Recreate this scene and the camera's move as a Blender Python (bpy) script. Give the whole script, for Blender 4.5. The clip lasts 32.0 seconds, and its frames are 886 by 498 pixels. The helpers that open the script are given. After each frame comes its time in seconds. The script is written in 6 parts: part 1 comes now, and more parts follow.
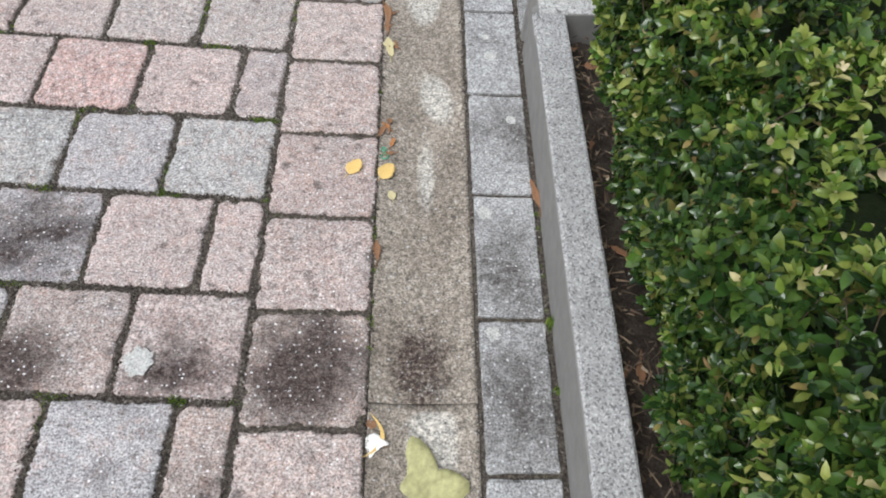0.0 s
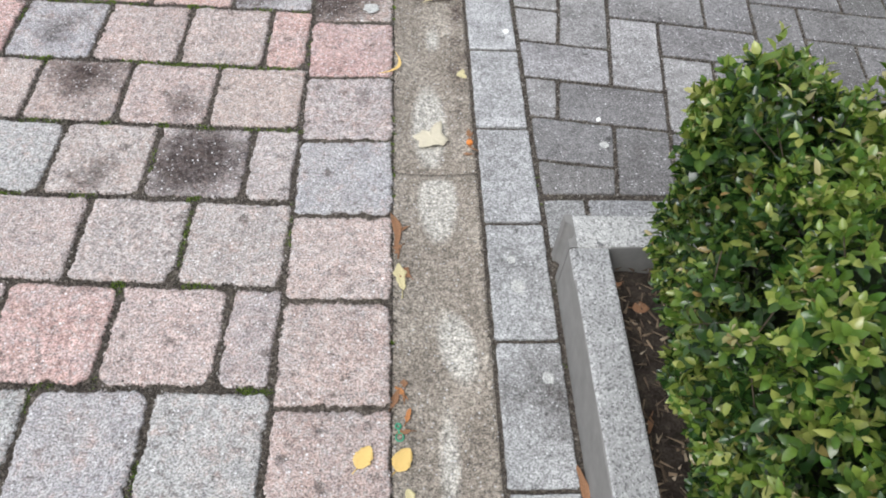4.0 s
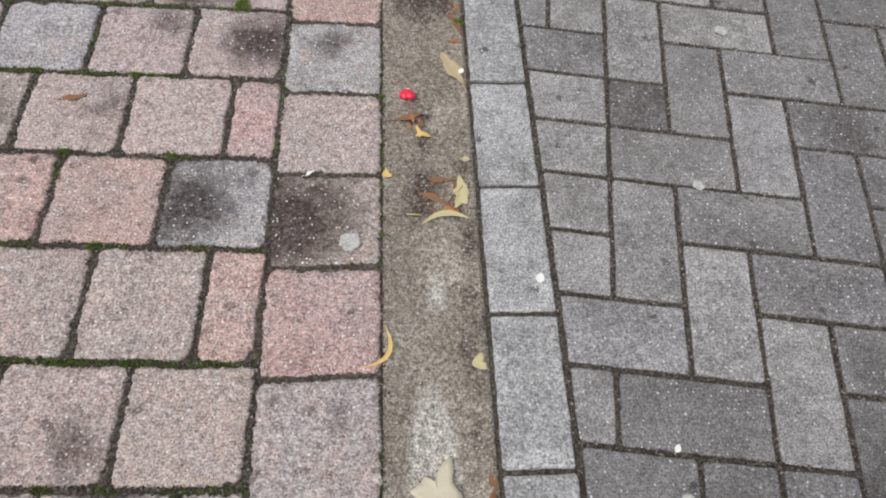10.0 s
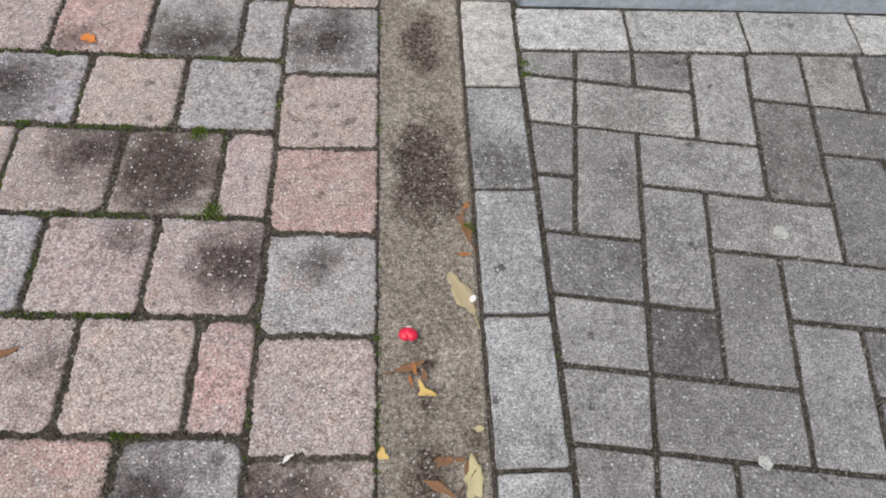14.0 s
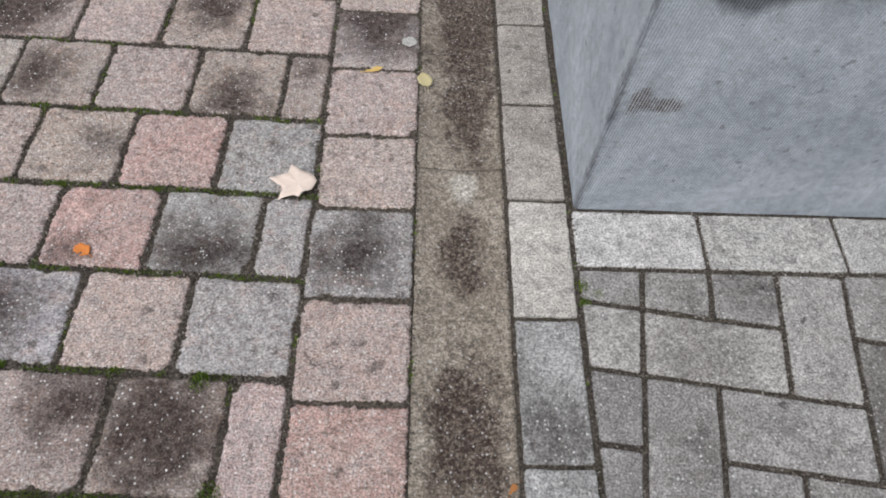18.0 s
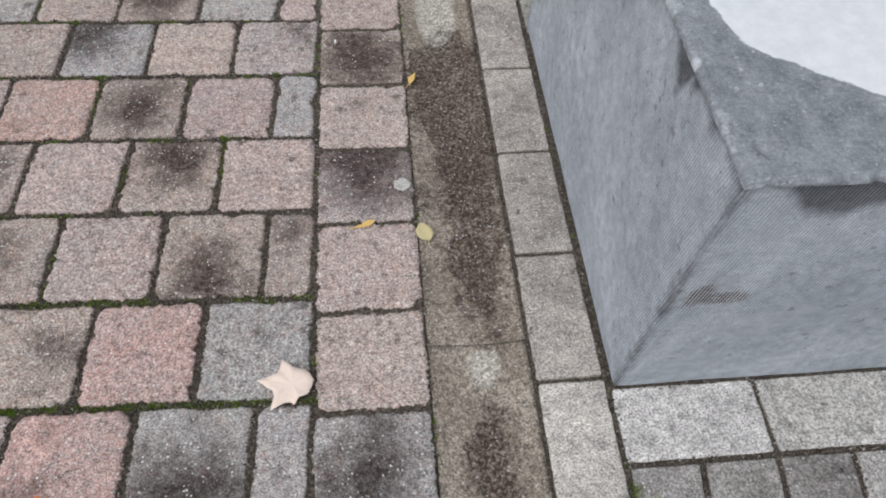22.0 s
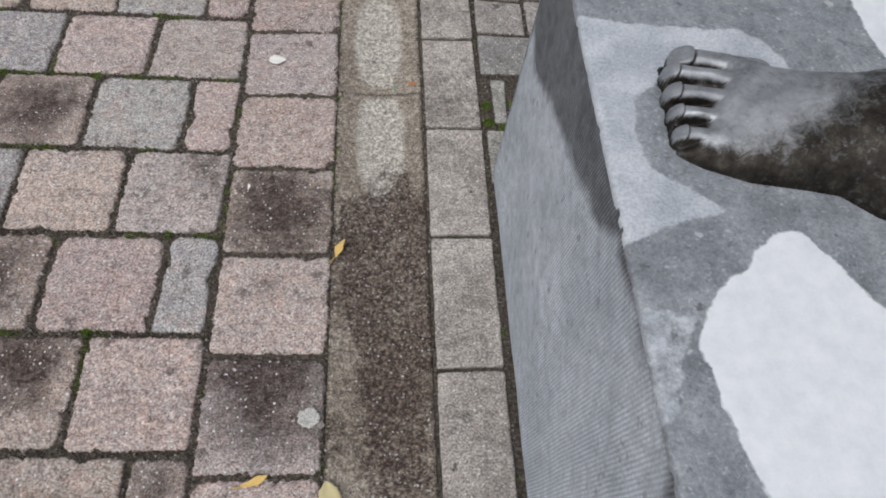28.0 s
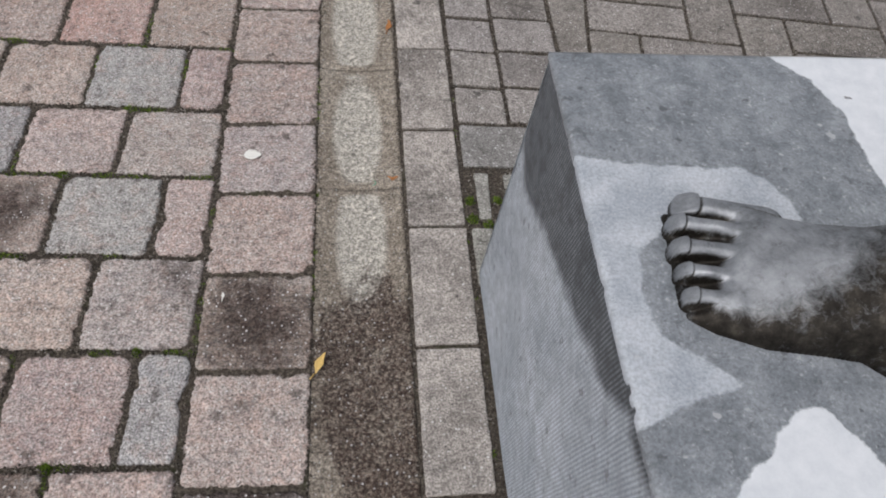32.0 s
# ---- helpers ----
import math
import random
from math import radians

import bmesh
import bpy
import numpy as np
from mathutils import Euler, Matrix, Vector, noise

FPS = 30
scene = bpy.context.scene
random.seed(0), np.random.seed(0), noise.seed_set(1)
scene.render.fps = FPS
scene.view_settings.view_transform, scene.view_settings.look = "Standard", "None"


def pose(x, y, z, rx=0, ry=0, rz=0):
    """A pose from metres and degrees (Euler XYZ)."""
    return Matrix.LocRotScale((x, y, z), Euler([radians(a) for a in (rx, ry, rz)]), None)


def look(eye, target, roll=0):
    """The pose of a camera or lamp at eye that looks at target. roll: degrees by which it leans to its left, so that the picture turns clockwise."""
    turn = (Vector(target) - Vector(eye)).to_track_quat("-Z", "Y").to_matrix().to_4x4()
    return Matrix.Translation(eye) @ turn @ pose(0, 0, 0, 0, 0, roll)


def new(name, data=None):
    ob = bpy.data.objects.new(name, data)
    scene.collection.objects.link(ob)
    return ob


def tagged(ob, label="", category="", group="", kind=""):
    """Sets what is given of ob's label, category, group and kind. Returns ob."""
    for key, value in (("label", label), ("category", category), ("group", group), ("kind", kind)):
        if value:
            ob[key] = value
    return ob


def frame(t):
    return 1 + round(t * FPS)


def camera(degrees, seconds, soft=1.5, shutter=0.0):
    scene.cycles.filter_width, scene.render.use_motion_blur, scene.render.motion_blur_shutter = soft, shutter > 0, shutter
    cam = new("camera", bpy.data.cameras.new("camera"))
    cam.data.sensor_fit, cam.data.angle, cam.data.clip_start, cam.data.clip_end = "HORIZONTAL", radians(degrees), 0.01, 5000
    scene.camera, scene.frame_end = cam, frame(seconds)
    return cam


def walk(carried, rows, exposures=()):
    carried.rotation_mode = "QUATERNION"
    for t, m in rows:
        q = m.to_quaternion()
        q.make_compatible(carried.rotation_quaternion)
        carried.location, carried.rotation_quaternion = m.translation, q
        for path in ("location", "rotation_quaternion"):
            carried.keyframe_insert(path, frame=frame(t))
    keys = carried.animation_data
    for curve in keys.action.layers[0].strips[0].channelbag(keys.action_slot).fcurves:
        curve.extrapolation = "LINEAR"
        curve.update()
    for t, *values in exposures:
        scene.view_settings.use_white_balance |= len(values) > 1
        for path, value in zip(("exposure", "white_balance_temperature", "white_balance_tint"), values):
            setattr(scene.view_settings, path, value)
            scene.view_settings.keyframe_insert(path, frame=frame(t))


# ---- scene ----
cam = camera(63.7, 32.0, soft=1.9)
PATH = [
    (0, (-0.116, -0.906, 0.901), (0.022, 0.227, -0.863), 7.2),
    (0.5, (-0.116, -0.869, 0.901), (-0.003, 0.264, -0.864), 7.5),
    (1, (-0.110, -0.824, 0.905), (-0.037, 0.318, -0.856), 6.1),
    (1.5, (-0.101, -0.779, 0.907), (-0.030, 0.394, -0.834), 5.9),
    (2, (-0.105, -0.726, 0.907), (-0.055, 0.455, -0.830), 5.2),
    (2.5, (-0.110, -0.653, 0.910), (-0.033, 0.510, -0.837), 5.1),
    (3, (-0.122, -0.585, 0.920), (0.017, 0.568, -0.830), 7.2),
    (3.5, (-0.135, -0.539, 0.929), (0.001, 0.630, -0.811), 6.8),
    (4, (-0.149, -0.497, 0.935), (-0.001, 0.713, -0.776), 6.0),
    (4.5, (-0.164, -0.473, 0.937), (-0.006, 0.757, -0.758), 5.7),
    (6.5, (-0.159, -0.321, 0.937), (-0.091, 0.997, -0.696), 2.6),
    (7, (-0.146, -0.224, 0.938), (-0.124, 1.062, -0.723), 2.6),
    (7.5, (-0.128, -0.146, 0.932), (-0.150, 1.121, -0.742), 2.5),
    (8, (-0.119, -0.091, 0.924), (-0.191, 1.135, -0.779), 1.8),
    (8.5, (-0.122, -0.012, 0.921), (-0.111, 1.193, -0.800), 3.2),
    (9, (-0.125, 0.098, 0.916), (-0.043, 1.221, -0.857), 3.7),
    (9.5, (-0.130, 0.176, 0.910), (0.000, 1.230, -0.902), 5.7),
    (10, (-0.143, 0.233, 0.913), (0.024, 1.287, -0.895), 7.6),
    (10.5, (-0.153, 0.268, 0.928), (-0.005, 1.379, -0.848), 7.0),
    (11, (-0.154, 0.324, 0.927), (-0.025, 1.430, -0.854), 6.1),
    (11.5, (-0.138, 0.399, 0.927), (-0.006, 1.491, -0.862), 6.4),
    (12, (-0.124, 0.469, 0.927), (-0.030, 1.533, -0.881), 4.6),
    (12.5, (-0.112, 0.522, 0.924), (-0.025, 1.596, -0.878), 5.0),
    (13, (-0.110, 0.567, 0.921), (-0.024, 1.635, -0.885), 4.7),
    (13.5, (-0.119, 0.615, 0.924), (0.013, 1.681, -0.881), 6.1),
    (15.5, (-0.174, 0.820, 0.919), (0.001, 1.892, -0.878), 7.3),
    (16, (-0.194, 0.870, 0.926), (-0.005, 1.966, -0.856), 6.8),
    (16.5, (-0.198, 0.904, 0.929), (-0.025, 2.047, -0.823), 6.9),
    (17, (-0.179, 0.953, 0.929), (-0.038, 2.106, -0.820), 6.0),
    (17.5, (-0.159, 1.006, 0.935), (-0.038, 2.163, -0.814), 5.6),
    (18, (-0.146, 1.041, 0.936), (-0.067, 2.199, -0.815), 4.8),
    (18.5, (-0.126, 1.074, 0.939), (-0.064, 2.261, -0.793), 4.7),
    (19, (-0.125, 1.111, 0.941), (-0.116, 2.307, -0.786), 3.9),
    (19.5, (-0.132, 1.157, 0.937), (-0.109, 2.353, -0.790), 4.0),
    (20, (-0.147, 1.210, 0.935), (-0.108, 2.384, -0.806), 3.3),
    (20.5, (-0.160, 1.258, 0.941), (-0.091, 2.435, -0.797), 3.1),
    (21, (-0.172, 1.293, 0.946), (-0.066, 2.506, -0.764), 2.8),
    (21.5, (-0.186, 1.318, 0.945), (-0.064, 2.532, -0.764), 2.4),
    (22, (-0.198, 1.351, 0.943), (-0.039, 2.539, -0.781), 3.2),
    (22.5, (-0.205, 1.388, 0.939), (0.002, 2.541, -0.804), 4.5),
    (23, (-0.197, 1.443, 0.937), (0.000, 2.603, -0.803), 4.1),
    (23.5, (-0.174, 1.503, 0.939), (-0.011, 2.642, -0.817), 4.2),
    (24, (-0.152, 1.548, 0.937), (-0.020, 2.663, -0.838), 3.8),
    (24.5, (-0.130, 1.578, 0.930), (0.000, 2.671, -0.858), 4.2),
    (25, (-0.105, 1.612, 0.927), (0.037, 2.696, -0.864), 5.6),
    (25.5, (-0.081, 1.634, 0.925), (0.075, 2.736, -0.856), 6.3),
    (26, (-0.070, 1.670, 0.930), (0.092, 2.804, -0.830), 5.6),
    (26.5, (-0.071, 1.723, 0.923), (0.091, 2.819, -0.861), 6.4),
    (28.5, (-0.069, 1.855, 0.938), (0.112, 2.947, -0.847), 8.1),
    (29, (-0.070, 1.883, 0.941), (0.120, 2.973, -0.844), 9.1),
    (29.5, (-0.074, 1.905, 0.942), (0.129, 2.996, -0.841), 9.5),
    (30, (-0.077, 1.929, 0.942), (0.150, 3.029, -0.832), 9.8),
    (30.5, (-0.080, 1.941, 0.945), (0.152, 3.062, -0.816), 9.3),
    (31, (-0.078, 1.943, 0.949), (0.156, 3.096, -0.790), 9.0),
    (31.5, (-0.077, 1.946, 0.951), (0.156, 3.113, -0.778), 8.6),
    (32, (-0.080, 1.949, 0.952), (0.169, 3.123, -0.771), 9.1),
]
EXPOSURES = [(0, 0.53, 6250, 10), (4.5, 0.58, 6250, 10), (6.5, 0.43, 6300, 10.5), (9, 0.16, 6480, 11), (13, 0.10, 6500, 11), (16, 0.05, 6500, 11), (23, -0.05, 6470, 11), (29, -0.13, 6550, 12), (32, -0.15, 6590, 12.5)]
walk(cam, [(t, look(eye, target, roll)) for t, eye, target, roll in PATH], EXPOSURES)

# ---- world, sun, exposure ----
world = bpy.data.worlds.new("overcast_sky")
scene.world = world
world.use_nodes = True
wt = world.node_tree
wt.nodes.clear()
sky = wt.nodes.new("ShaderNodeTexSky")
sky.sky_type = "NISHITA"
sky.sun_disc = False
sky.sun_elevation, sky.sun_rotation = radians(57), radians(226)
sky.air_density, sky.dust_density, sky.ozone_density = 1.0, 3.0, 1.0
dull = wt.nodes.new("ShaderNodeHueSaturation")
dull.inputs["Saturation"].default_value = 0.22
bg = wt.nodes.new("ShaderNodeBackground")
bg.inputs["Strength"].default_value = 0.15
wout = wt.nodes.new("ShaderNodeOutputWorld")
wt.links.new(sky.outputs[0], dull.inputs["Color"])
wt.links.new(dull.outputs[0], bg.inputs["Color"])
wt.links.new(bg.outputs[0], wout.inputs["Surface"])

sun_data = bpy.data.lights.new("sun", "SUN")
sun_data.energy, sun_data.angle, sun_data.color = 1.2, radians(35), (1.0, 0.985, 0.96)
sun = new("sun", sun_data)
sun.matrix_world = look((-1.95, -1.3, 5.2), (0.4, 1.0, 0.0))


# ---- materials ----
def nodes_of(name, rough=0.85, metal=0.0, spec=0.35):
    m = bpy.data.materials.new(name)
    m.use_nodes = True
    t = m.node_tree
    b = t.nodes["Principled BSDF"]
    b.inputs["Roughness"].default_value = rough
    b.inputs["Metallic"].default_value = metal
    b.inputs["Specular IOR Level"].default_value = spec
    return m, t, b


def N(t, kind, **values):
    n = t.nodes.new("ShaderNode" + kind)
    for k, v in values.items():
        if k in n.inputs:
            n.inputs[k].default_value = v
    return n


def coords(t, kind="Object"):
    return t.nodes.new("ShaderNodeTexCoord").outputs[kind]


def noise_tex(t, vec, scale, detail=4.0, rough=0.6, dist=0.0):
    n = t.nodes.new("ShaderNodeTexNoise")
    n.inputs["Scale"].default_value = scale
    n.inputs["Detail"].default_value = detail
    n.inputs["Roughness"].default_value = rough
    n.inputs["Distortion"].default_value = dist
    t.links.new(vec, n.inputs["Vector"])
    return n.outputs["Fac"]


def ramp(t, fac, stops):
    r = t.nodes.new("ShaderNodeValToRGB")
    while len(r.color_ramp.elements) < len(stops):
        r.color_ramp.elements.new(0.5)
    for e, (p, c) in zip(r.color_ramp.elements, stops):
        e.position = p
        e.color = (*c, 1) if isinstance(c, tuple) else (c, c, c, 1)
    t.links.new(fac, r.inputs[0])
    return r.outputs[0]


def mix(t, fac, a, b, how="MIX"):
    n = t.nodes.new("ShaderNodeMix")
    n.data_type, n.blend_type, n.clamp_result = "RGBA", how, False
    for slot, v in ((0, fac), (6, a), (7, b)):
        if isinstance(v, bpy.types.NodeSocket):
            t.links.new(v, n.inputs[slot])
        elif slot == 0:
            n.inputs[0].default_value = v
        else:
            n.inputs[slot].default_value = (*v, 1) if isinstance(v, tuple) else (v, v, v, 1)
    return n.outputs[2]


def maths(t, op, a, b=0.0, c=0.0):
    n = t.nodes.new("ShaderNodeMath")
    n.operation = op
    for slot, v in enumerate((a, b, c)):
        if isinstance(v, bpy.types.NodeSocket):
            t.links.new(v, n.inputs[slot])
        else:
            n.inputs[slot].default_value = v
    return n.outputs[0]


def bump(t, b, height, strength=0.4, dist=0.002):
    n = t.nodes.new("ShaderNodeBump")
    n.inputs["Strength"].default_value = strength
    n.inputs["Distance"].default_value = dist
    t.links.new(height, n.inputs["Height"])
    t.links.new(n.outputs[0], b.inputs["Normal"])


def shifted(t, amount=40.0):
    """Object coordinates, moved by a random step from piece to piece."""
    info = t.nodes.new("ShaderNodeObjectInfo")
    add = t.nodes.new("ShaderNodeVectorMath")
    add.operation = "MULTIPLY_ADD"
    comb = t.nodes.new("ShaderNodeCombineXYZ")
    for k in range(3):
        t.links.new(maths(t, "MULTIPLY", info.outputs["Random"], (amount, amount * 1.7, amount * 0.6)[k]), comb.inputs[k])
    add.inputs[1].default_value = (1, 1, 1)
    t.links.new(coords(t), add.inputs[0])
    t.links.new(comb.outputs[0], add.inputs[2])
    return add.outputs[0], info


def stain_offset(t):
    """Object coordinates from the middle of the piece's own stain."""
    own = N(t, "Attribute")
    own.attribute_type, own.attribute_name = "OBJECT", "stain"
    off = t.nodes.new("ShaderNodeVectorMath")
    off.operation = "SUBTRACT"
    t.links.new(coords(t), off.inputs[0])
    t.links.new(own.outputs["Vector"], off.inputs[1])
    length = t.nodes.new("ShaderNodeVectorMath")
    length.operation = "LENGTH"
    t.links.new(off.outputs[0], length.inputs[0])
    return length.outputs[1]


def aggregate(t, col, vec, light=0.75, dark=0.05, fine=1.0, chips=1.0):
    """Sand grain, pale chips and dark chips of cast concrete."""
    grain = noise_tex(t, vec, 330, 2, 0.6)
    col = mix(t, 1.0, col, ramp(t, grain, [(0.35, 0.56), (0.5, 1.0), (0.65, 1.44)]), "MULTIPLY")
    mid = noise_tex(t, vec, 95, 5, 0.72)
    col = mix(t, fine, col, ramp(t, mid, [(0.36, 0.76), (0.5, 1.0), (0.64, 1.20)]), "MULTIPLY")
    rough = maths(t, "MULTIPLY_ADD", maths(t, "SUBTRACT", noise_tex(t, vec, 210, 3, 0.7), 0.5), 1.0, 0.0)
    chip = t.nodes.new("ShaderNodeTexVoronoi")
    chip.inputs["Scale"].default_value = 165
    t.links.new(vec, chip.inputs["Vector"])
    pale = maths(t, "MULTIPLY", ramp(t, maths(t, "ADD", rough, chip.outputs["Distance"]), [(0.13, 1.0), (0.27, 0.0)]), ramp(t, chip.outputs["Color"], [(0.50, 0.0), (0.78, 0.9 * chips)]))
    col = mix(t, pale, col, light)
    pit = t.nodes.new("ShaderNodeTexVoronoi")
    pit.inputs["Scale"].default_value = 230
    t.links.new(vec, pit.inputs["Vector"])
    black = maths(t, "MULTIPLY", ramp(t, maths(t, "SUBTRACT", pit.outputs["Distance"], rough), [(0.18, 1.0), (0.32, 0.0)]), ramp(t, pit.outputs["Color"], [(0.58, 0.0), (0.76, 0.75 * chips)]))
    col = mix(t, black, col, dark)
    return col, grain, mid


def weather_spots(t, col, vec, scale, size, share, strength, tone):
    """Scattered dark round spots with uneven rims."""
    cell = t.nodes.new("ShaderNodeTexVoronoi")
    cell.inputs["Scale"].default_value = scale
    t.links.new(vec, cell.inputs["Vector"])
    rim = maths(t, "MULTIPLY_ADD", maths(t, "SUBTRACT", noise_tex(t, vec, scale * 2.6, 7, 0.8), 0.5), 1.5, cell.outputs["Distance"])
    here = ramp(t, cell.outputs["Color"], [(share, 0.0), (min(share + 0.08, 1.0), strength)])
    return mix(t, maths(t, "MULTIPLY", ramp(t, rim, [(size * 0.5, 1.0), (size, 0.0)]), here), col, tone)


def sett_material():
    """Tumbled concrete setts: the piece's own tint, grain, chips and a sooty bloom whose reach is the tint's alpha."""
    m, t, b = nodes_of("tumbled_concrete", 0.92, 0, 0.2)
    vec, info = shifted(t)
    cloud = noise_tex(t, vec, 20, 5, 0.7)
    col = mix(t, 0.9, info.outputs["Color"], ramp(t, cloud, [(0.36, 0.80), (0.5, 1.0), (0.64, 1.16)]), "MULTIPLY")
    hue = noise_tex(t, vec, 10, 3, 0.6)
    col = mix(t, ramp(t, hue, [(0.42, 0.0), (0.7, 0.5)]), col, (0.35, 0.322, 0.305))
    warm = noise_tex(t, vec, 33, 5, 0.75)
    col = mix(t, ramp(t, warm, [(0.52, 0.0), (0.66, 0.45)]), col, (0.46, 0.315, 0.262))
    col = mix(t, ramp(t, warm, [(0.34, 0.40), (0.46, 0.0)]), col, (0.285, 0.275, 0.29))
    fleck = noise_tex(t, vec, 140, 3, 0.7)
    col = mix(t, ramp(t, fleck, [(0.48, 0.0), (0.62, 0.55)]), col, (0.40, 0.385, 0.37))
    col = mix(t, ramp(t, fleck, [(0.36, 0.45), (0.46, 0.0)]), col, (0.27, 0.205, 0.185))
    # sooty bloom round the stone's own stain
    wob = noise_tex(t, vec, 15, 9, 0.78)
    d = maths(t, "MULTIPLY_ADD", maths(t, "SUBTRACT", wob, 0.5), 0.24, stain_offset(t))
    reach = maths(t, "MULTIPLY_ADD", info.outputs["Alpha"], 0.15, -0.05)
    bloom = ramp(t, maths(t, "MULTIPLY_ADD", maths(t, "SUBTRACT", reach, d), 13.0, 0.4), [(0.0, 0.0), (0.5, 0.55), (1.0, 0.97)])
    soot = maths(t, "MULTIPLY", bloom, ramp(t, noise_tex(t, vec, 110, 5, 0.8), [(0.40, 1.0), (0.62, 0.74)]))
    col = mix(t, soot, col, (0.032, 0.021, 0.018))
    spots = noise_tex(t, vec, 52, 4, 0.7)
    col = mix(t, ramp(t, spots, [(0.58, 0.0), (0.66, 0.6)]), col, (0.13, 0.11, 0.10))
    col = weather_spots(t, col, vec, 27, 0.27, 0.66, 0.7, (0.10, 0.085, 0.08))
    col, grain, mid = aggregate(t, col, vec, 0.78, 0.05, 1.2)
    t.links.new(col, b.inputs["Base Color"])
    bump(t, b, mix(t, 0.5, grain, mid), 0.9, 0.004)
    return m


def paver_material(name, coarse=False):
    """Grey pressed concrete with fine pale and dark grit, tinted per piece."""
    m, t, b = nodes_of(name, 0.88, 0, 0.3)
    vec, info = shifted(t)
    cloud = noise_tex(t, vec, 14, 5, 0.65)
    col = mix(t, 0.9, info.outputs["Color"], ramp(t, cloud, [(0.36, 0.82), (0.5, 1.0), (0.66, 1.16)]), "MULTIPLY")
    blot = noise_tex(t, vec, 30, 3, 0.6)
    col = mix(t, ramp(t, blot, [(0.56, 0.0), (0.70, 0.5)]), col, (0.13, 0.125, 0.12))
    far = maths(t, "MULTIPLY_ADD", maths(t, "SUBTRACT", noise_tex(t, vec, 14, 8, 0.75), 0.5), 0.26, stain_offset(t))
    near = ramp(t, far, [(0.0, 1.0), (0.12, 0.2)])
    soot = maths(t, "MULTIPLY", maths(t, "MULTIPLY", info.outputs["Alpha"], near), ramp(t, noise_tex(t, vec, 100, 5, 0.8), [(0.40, 1.0), (0.62, 0.55)]))
    col = mix(t, soot, col, (0.06, 0.052, 0.047))
    stain = noise_tex(t, vec, 9, 7, 0.75)
    col = mix(t, ramp(t, stain, [(0.55, 0.0), (0.70, 0.45)]), col, (0.15, 0.138, 0.13))
    col = weather_spots(t, col, vec, 24, 0.15, 0.62, 0.75, (0.05, 0.048, 0.046))
    col, grain, mid = aggregate(t, col, vec, 0.66, 0.06, 1.3 if coarse else 1.1)
    if coarse:
        big = t.nodes.new("ShaderNodeTexVoronoi")
        big.inputs["Scale"].default_value = 75
        t.links.new(vec, big.inputs["Vector"])
        edge = maths(t, "MULTIPLY_ADD", maths(t, "SUBTRACT", noise_tex(t, vec, 180, 2, 0.6), 0.5), 0.5, big.outputs["Distance"])
        col = mix(t, maths(t, "MULTIPLY", ramp(t, edge, [(0.14, 1.0), (0.22, 0.0)]), ramp(t, big.outputs["Color"], [(0.5, 0.0), (0.7, 0.75)])), col, (0.66, 0.66, 0.65))
    t.links.new(col, b.inputs["Base Color"])
    bump(t, b, mix(t, 0.4, grain, mid), 0.65 if coarse else 0.5, 0.003)
    return m


def granite_concrete():
    """Ground concrete facing with coarse black, grey and white grit."""
    m, t, b = nodes_of("speckled_concrete", 0.8, 0, 0.3)
    vec, info = shifted(t)
    cell = t.nodes.new("ShaderNodeTexVoronoi")
    cell.inputs["Scale"].default_value = 430
    t.links.new(vec, cell.inputs["Vector"])
    grit = ramp(t, cell.outputs["Color"], [(0.0, 0.30), (0.22, 0.42), (0.3, 0.78), (0.5, 1.0), (0.72, 1.15), (0.85, 1.55), (1.0, 1.75)])
    col = mix(t, 0.85, info.outputs["Color"], grit, "MULTIPLY")
    col = mix(t, 0.8, col, ramp(t, noise_tex(t, vec, 18, 5, 0.7), [(0.3, 0.75), (0.7, 1.2)]), "MULTIPLY")
    spots = ramp(t, noise_tex(t, vec, 60, 2, 0.5), [(0.68, 0.0), (0.73, 0.8)])
    col = mix(t, spots, col, (0.09, 0.09, 0.09))
    t.links.new(col, b.inputs["Base Color"])
    bump(t, b, noise_tex(t, vec, 300, 3, 0.7), 0.5, 0.002)
    return m


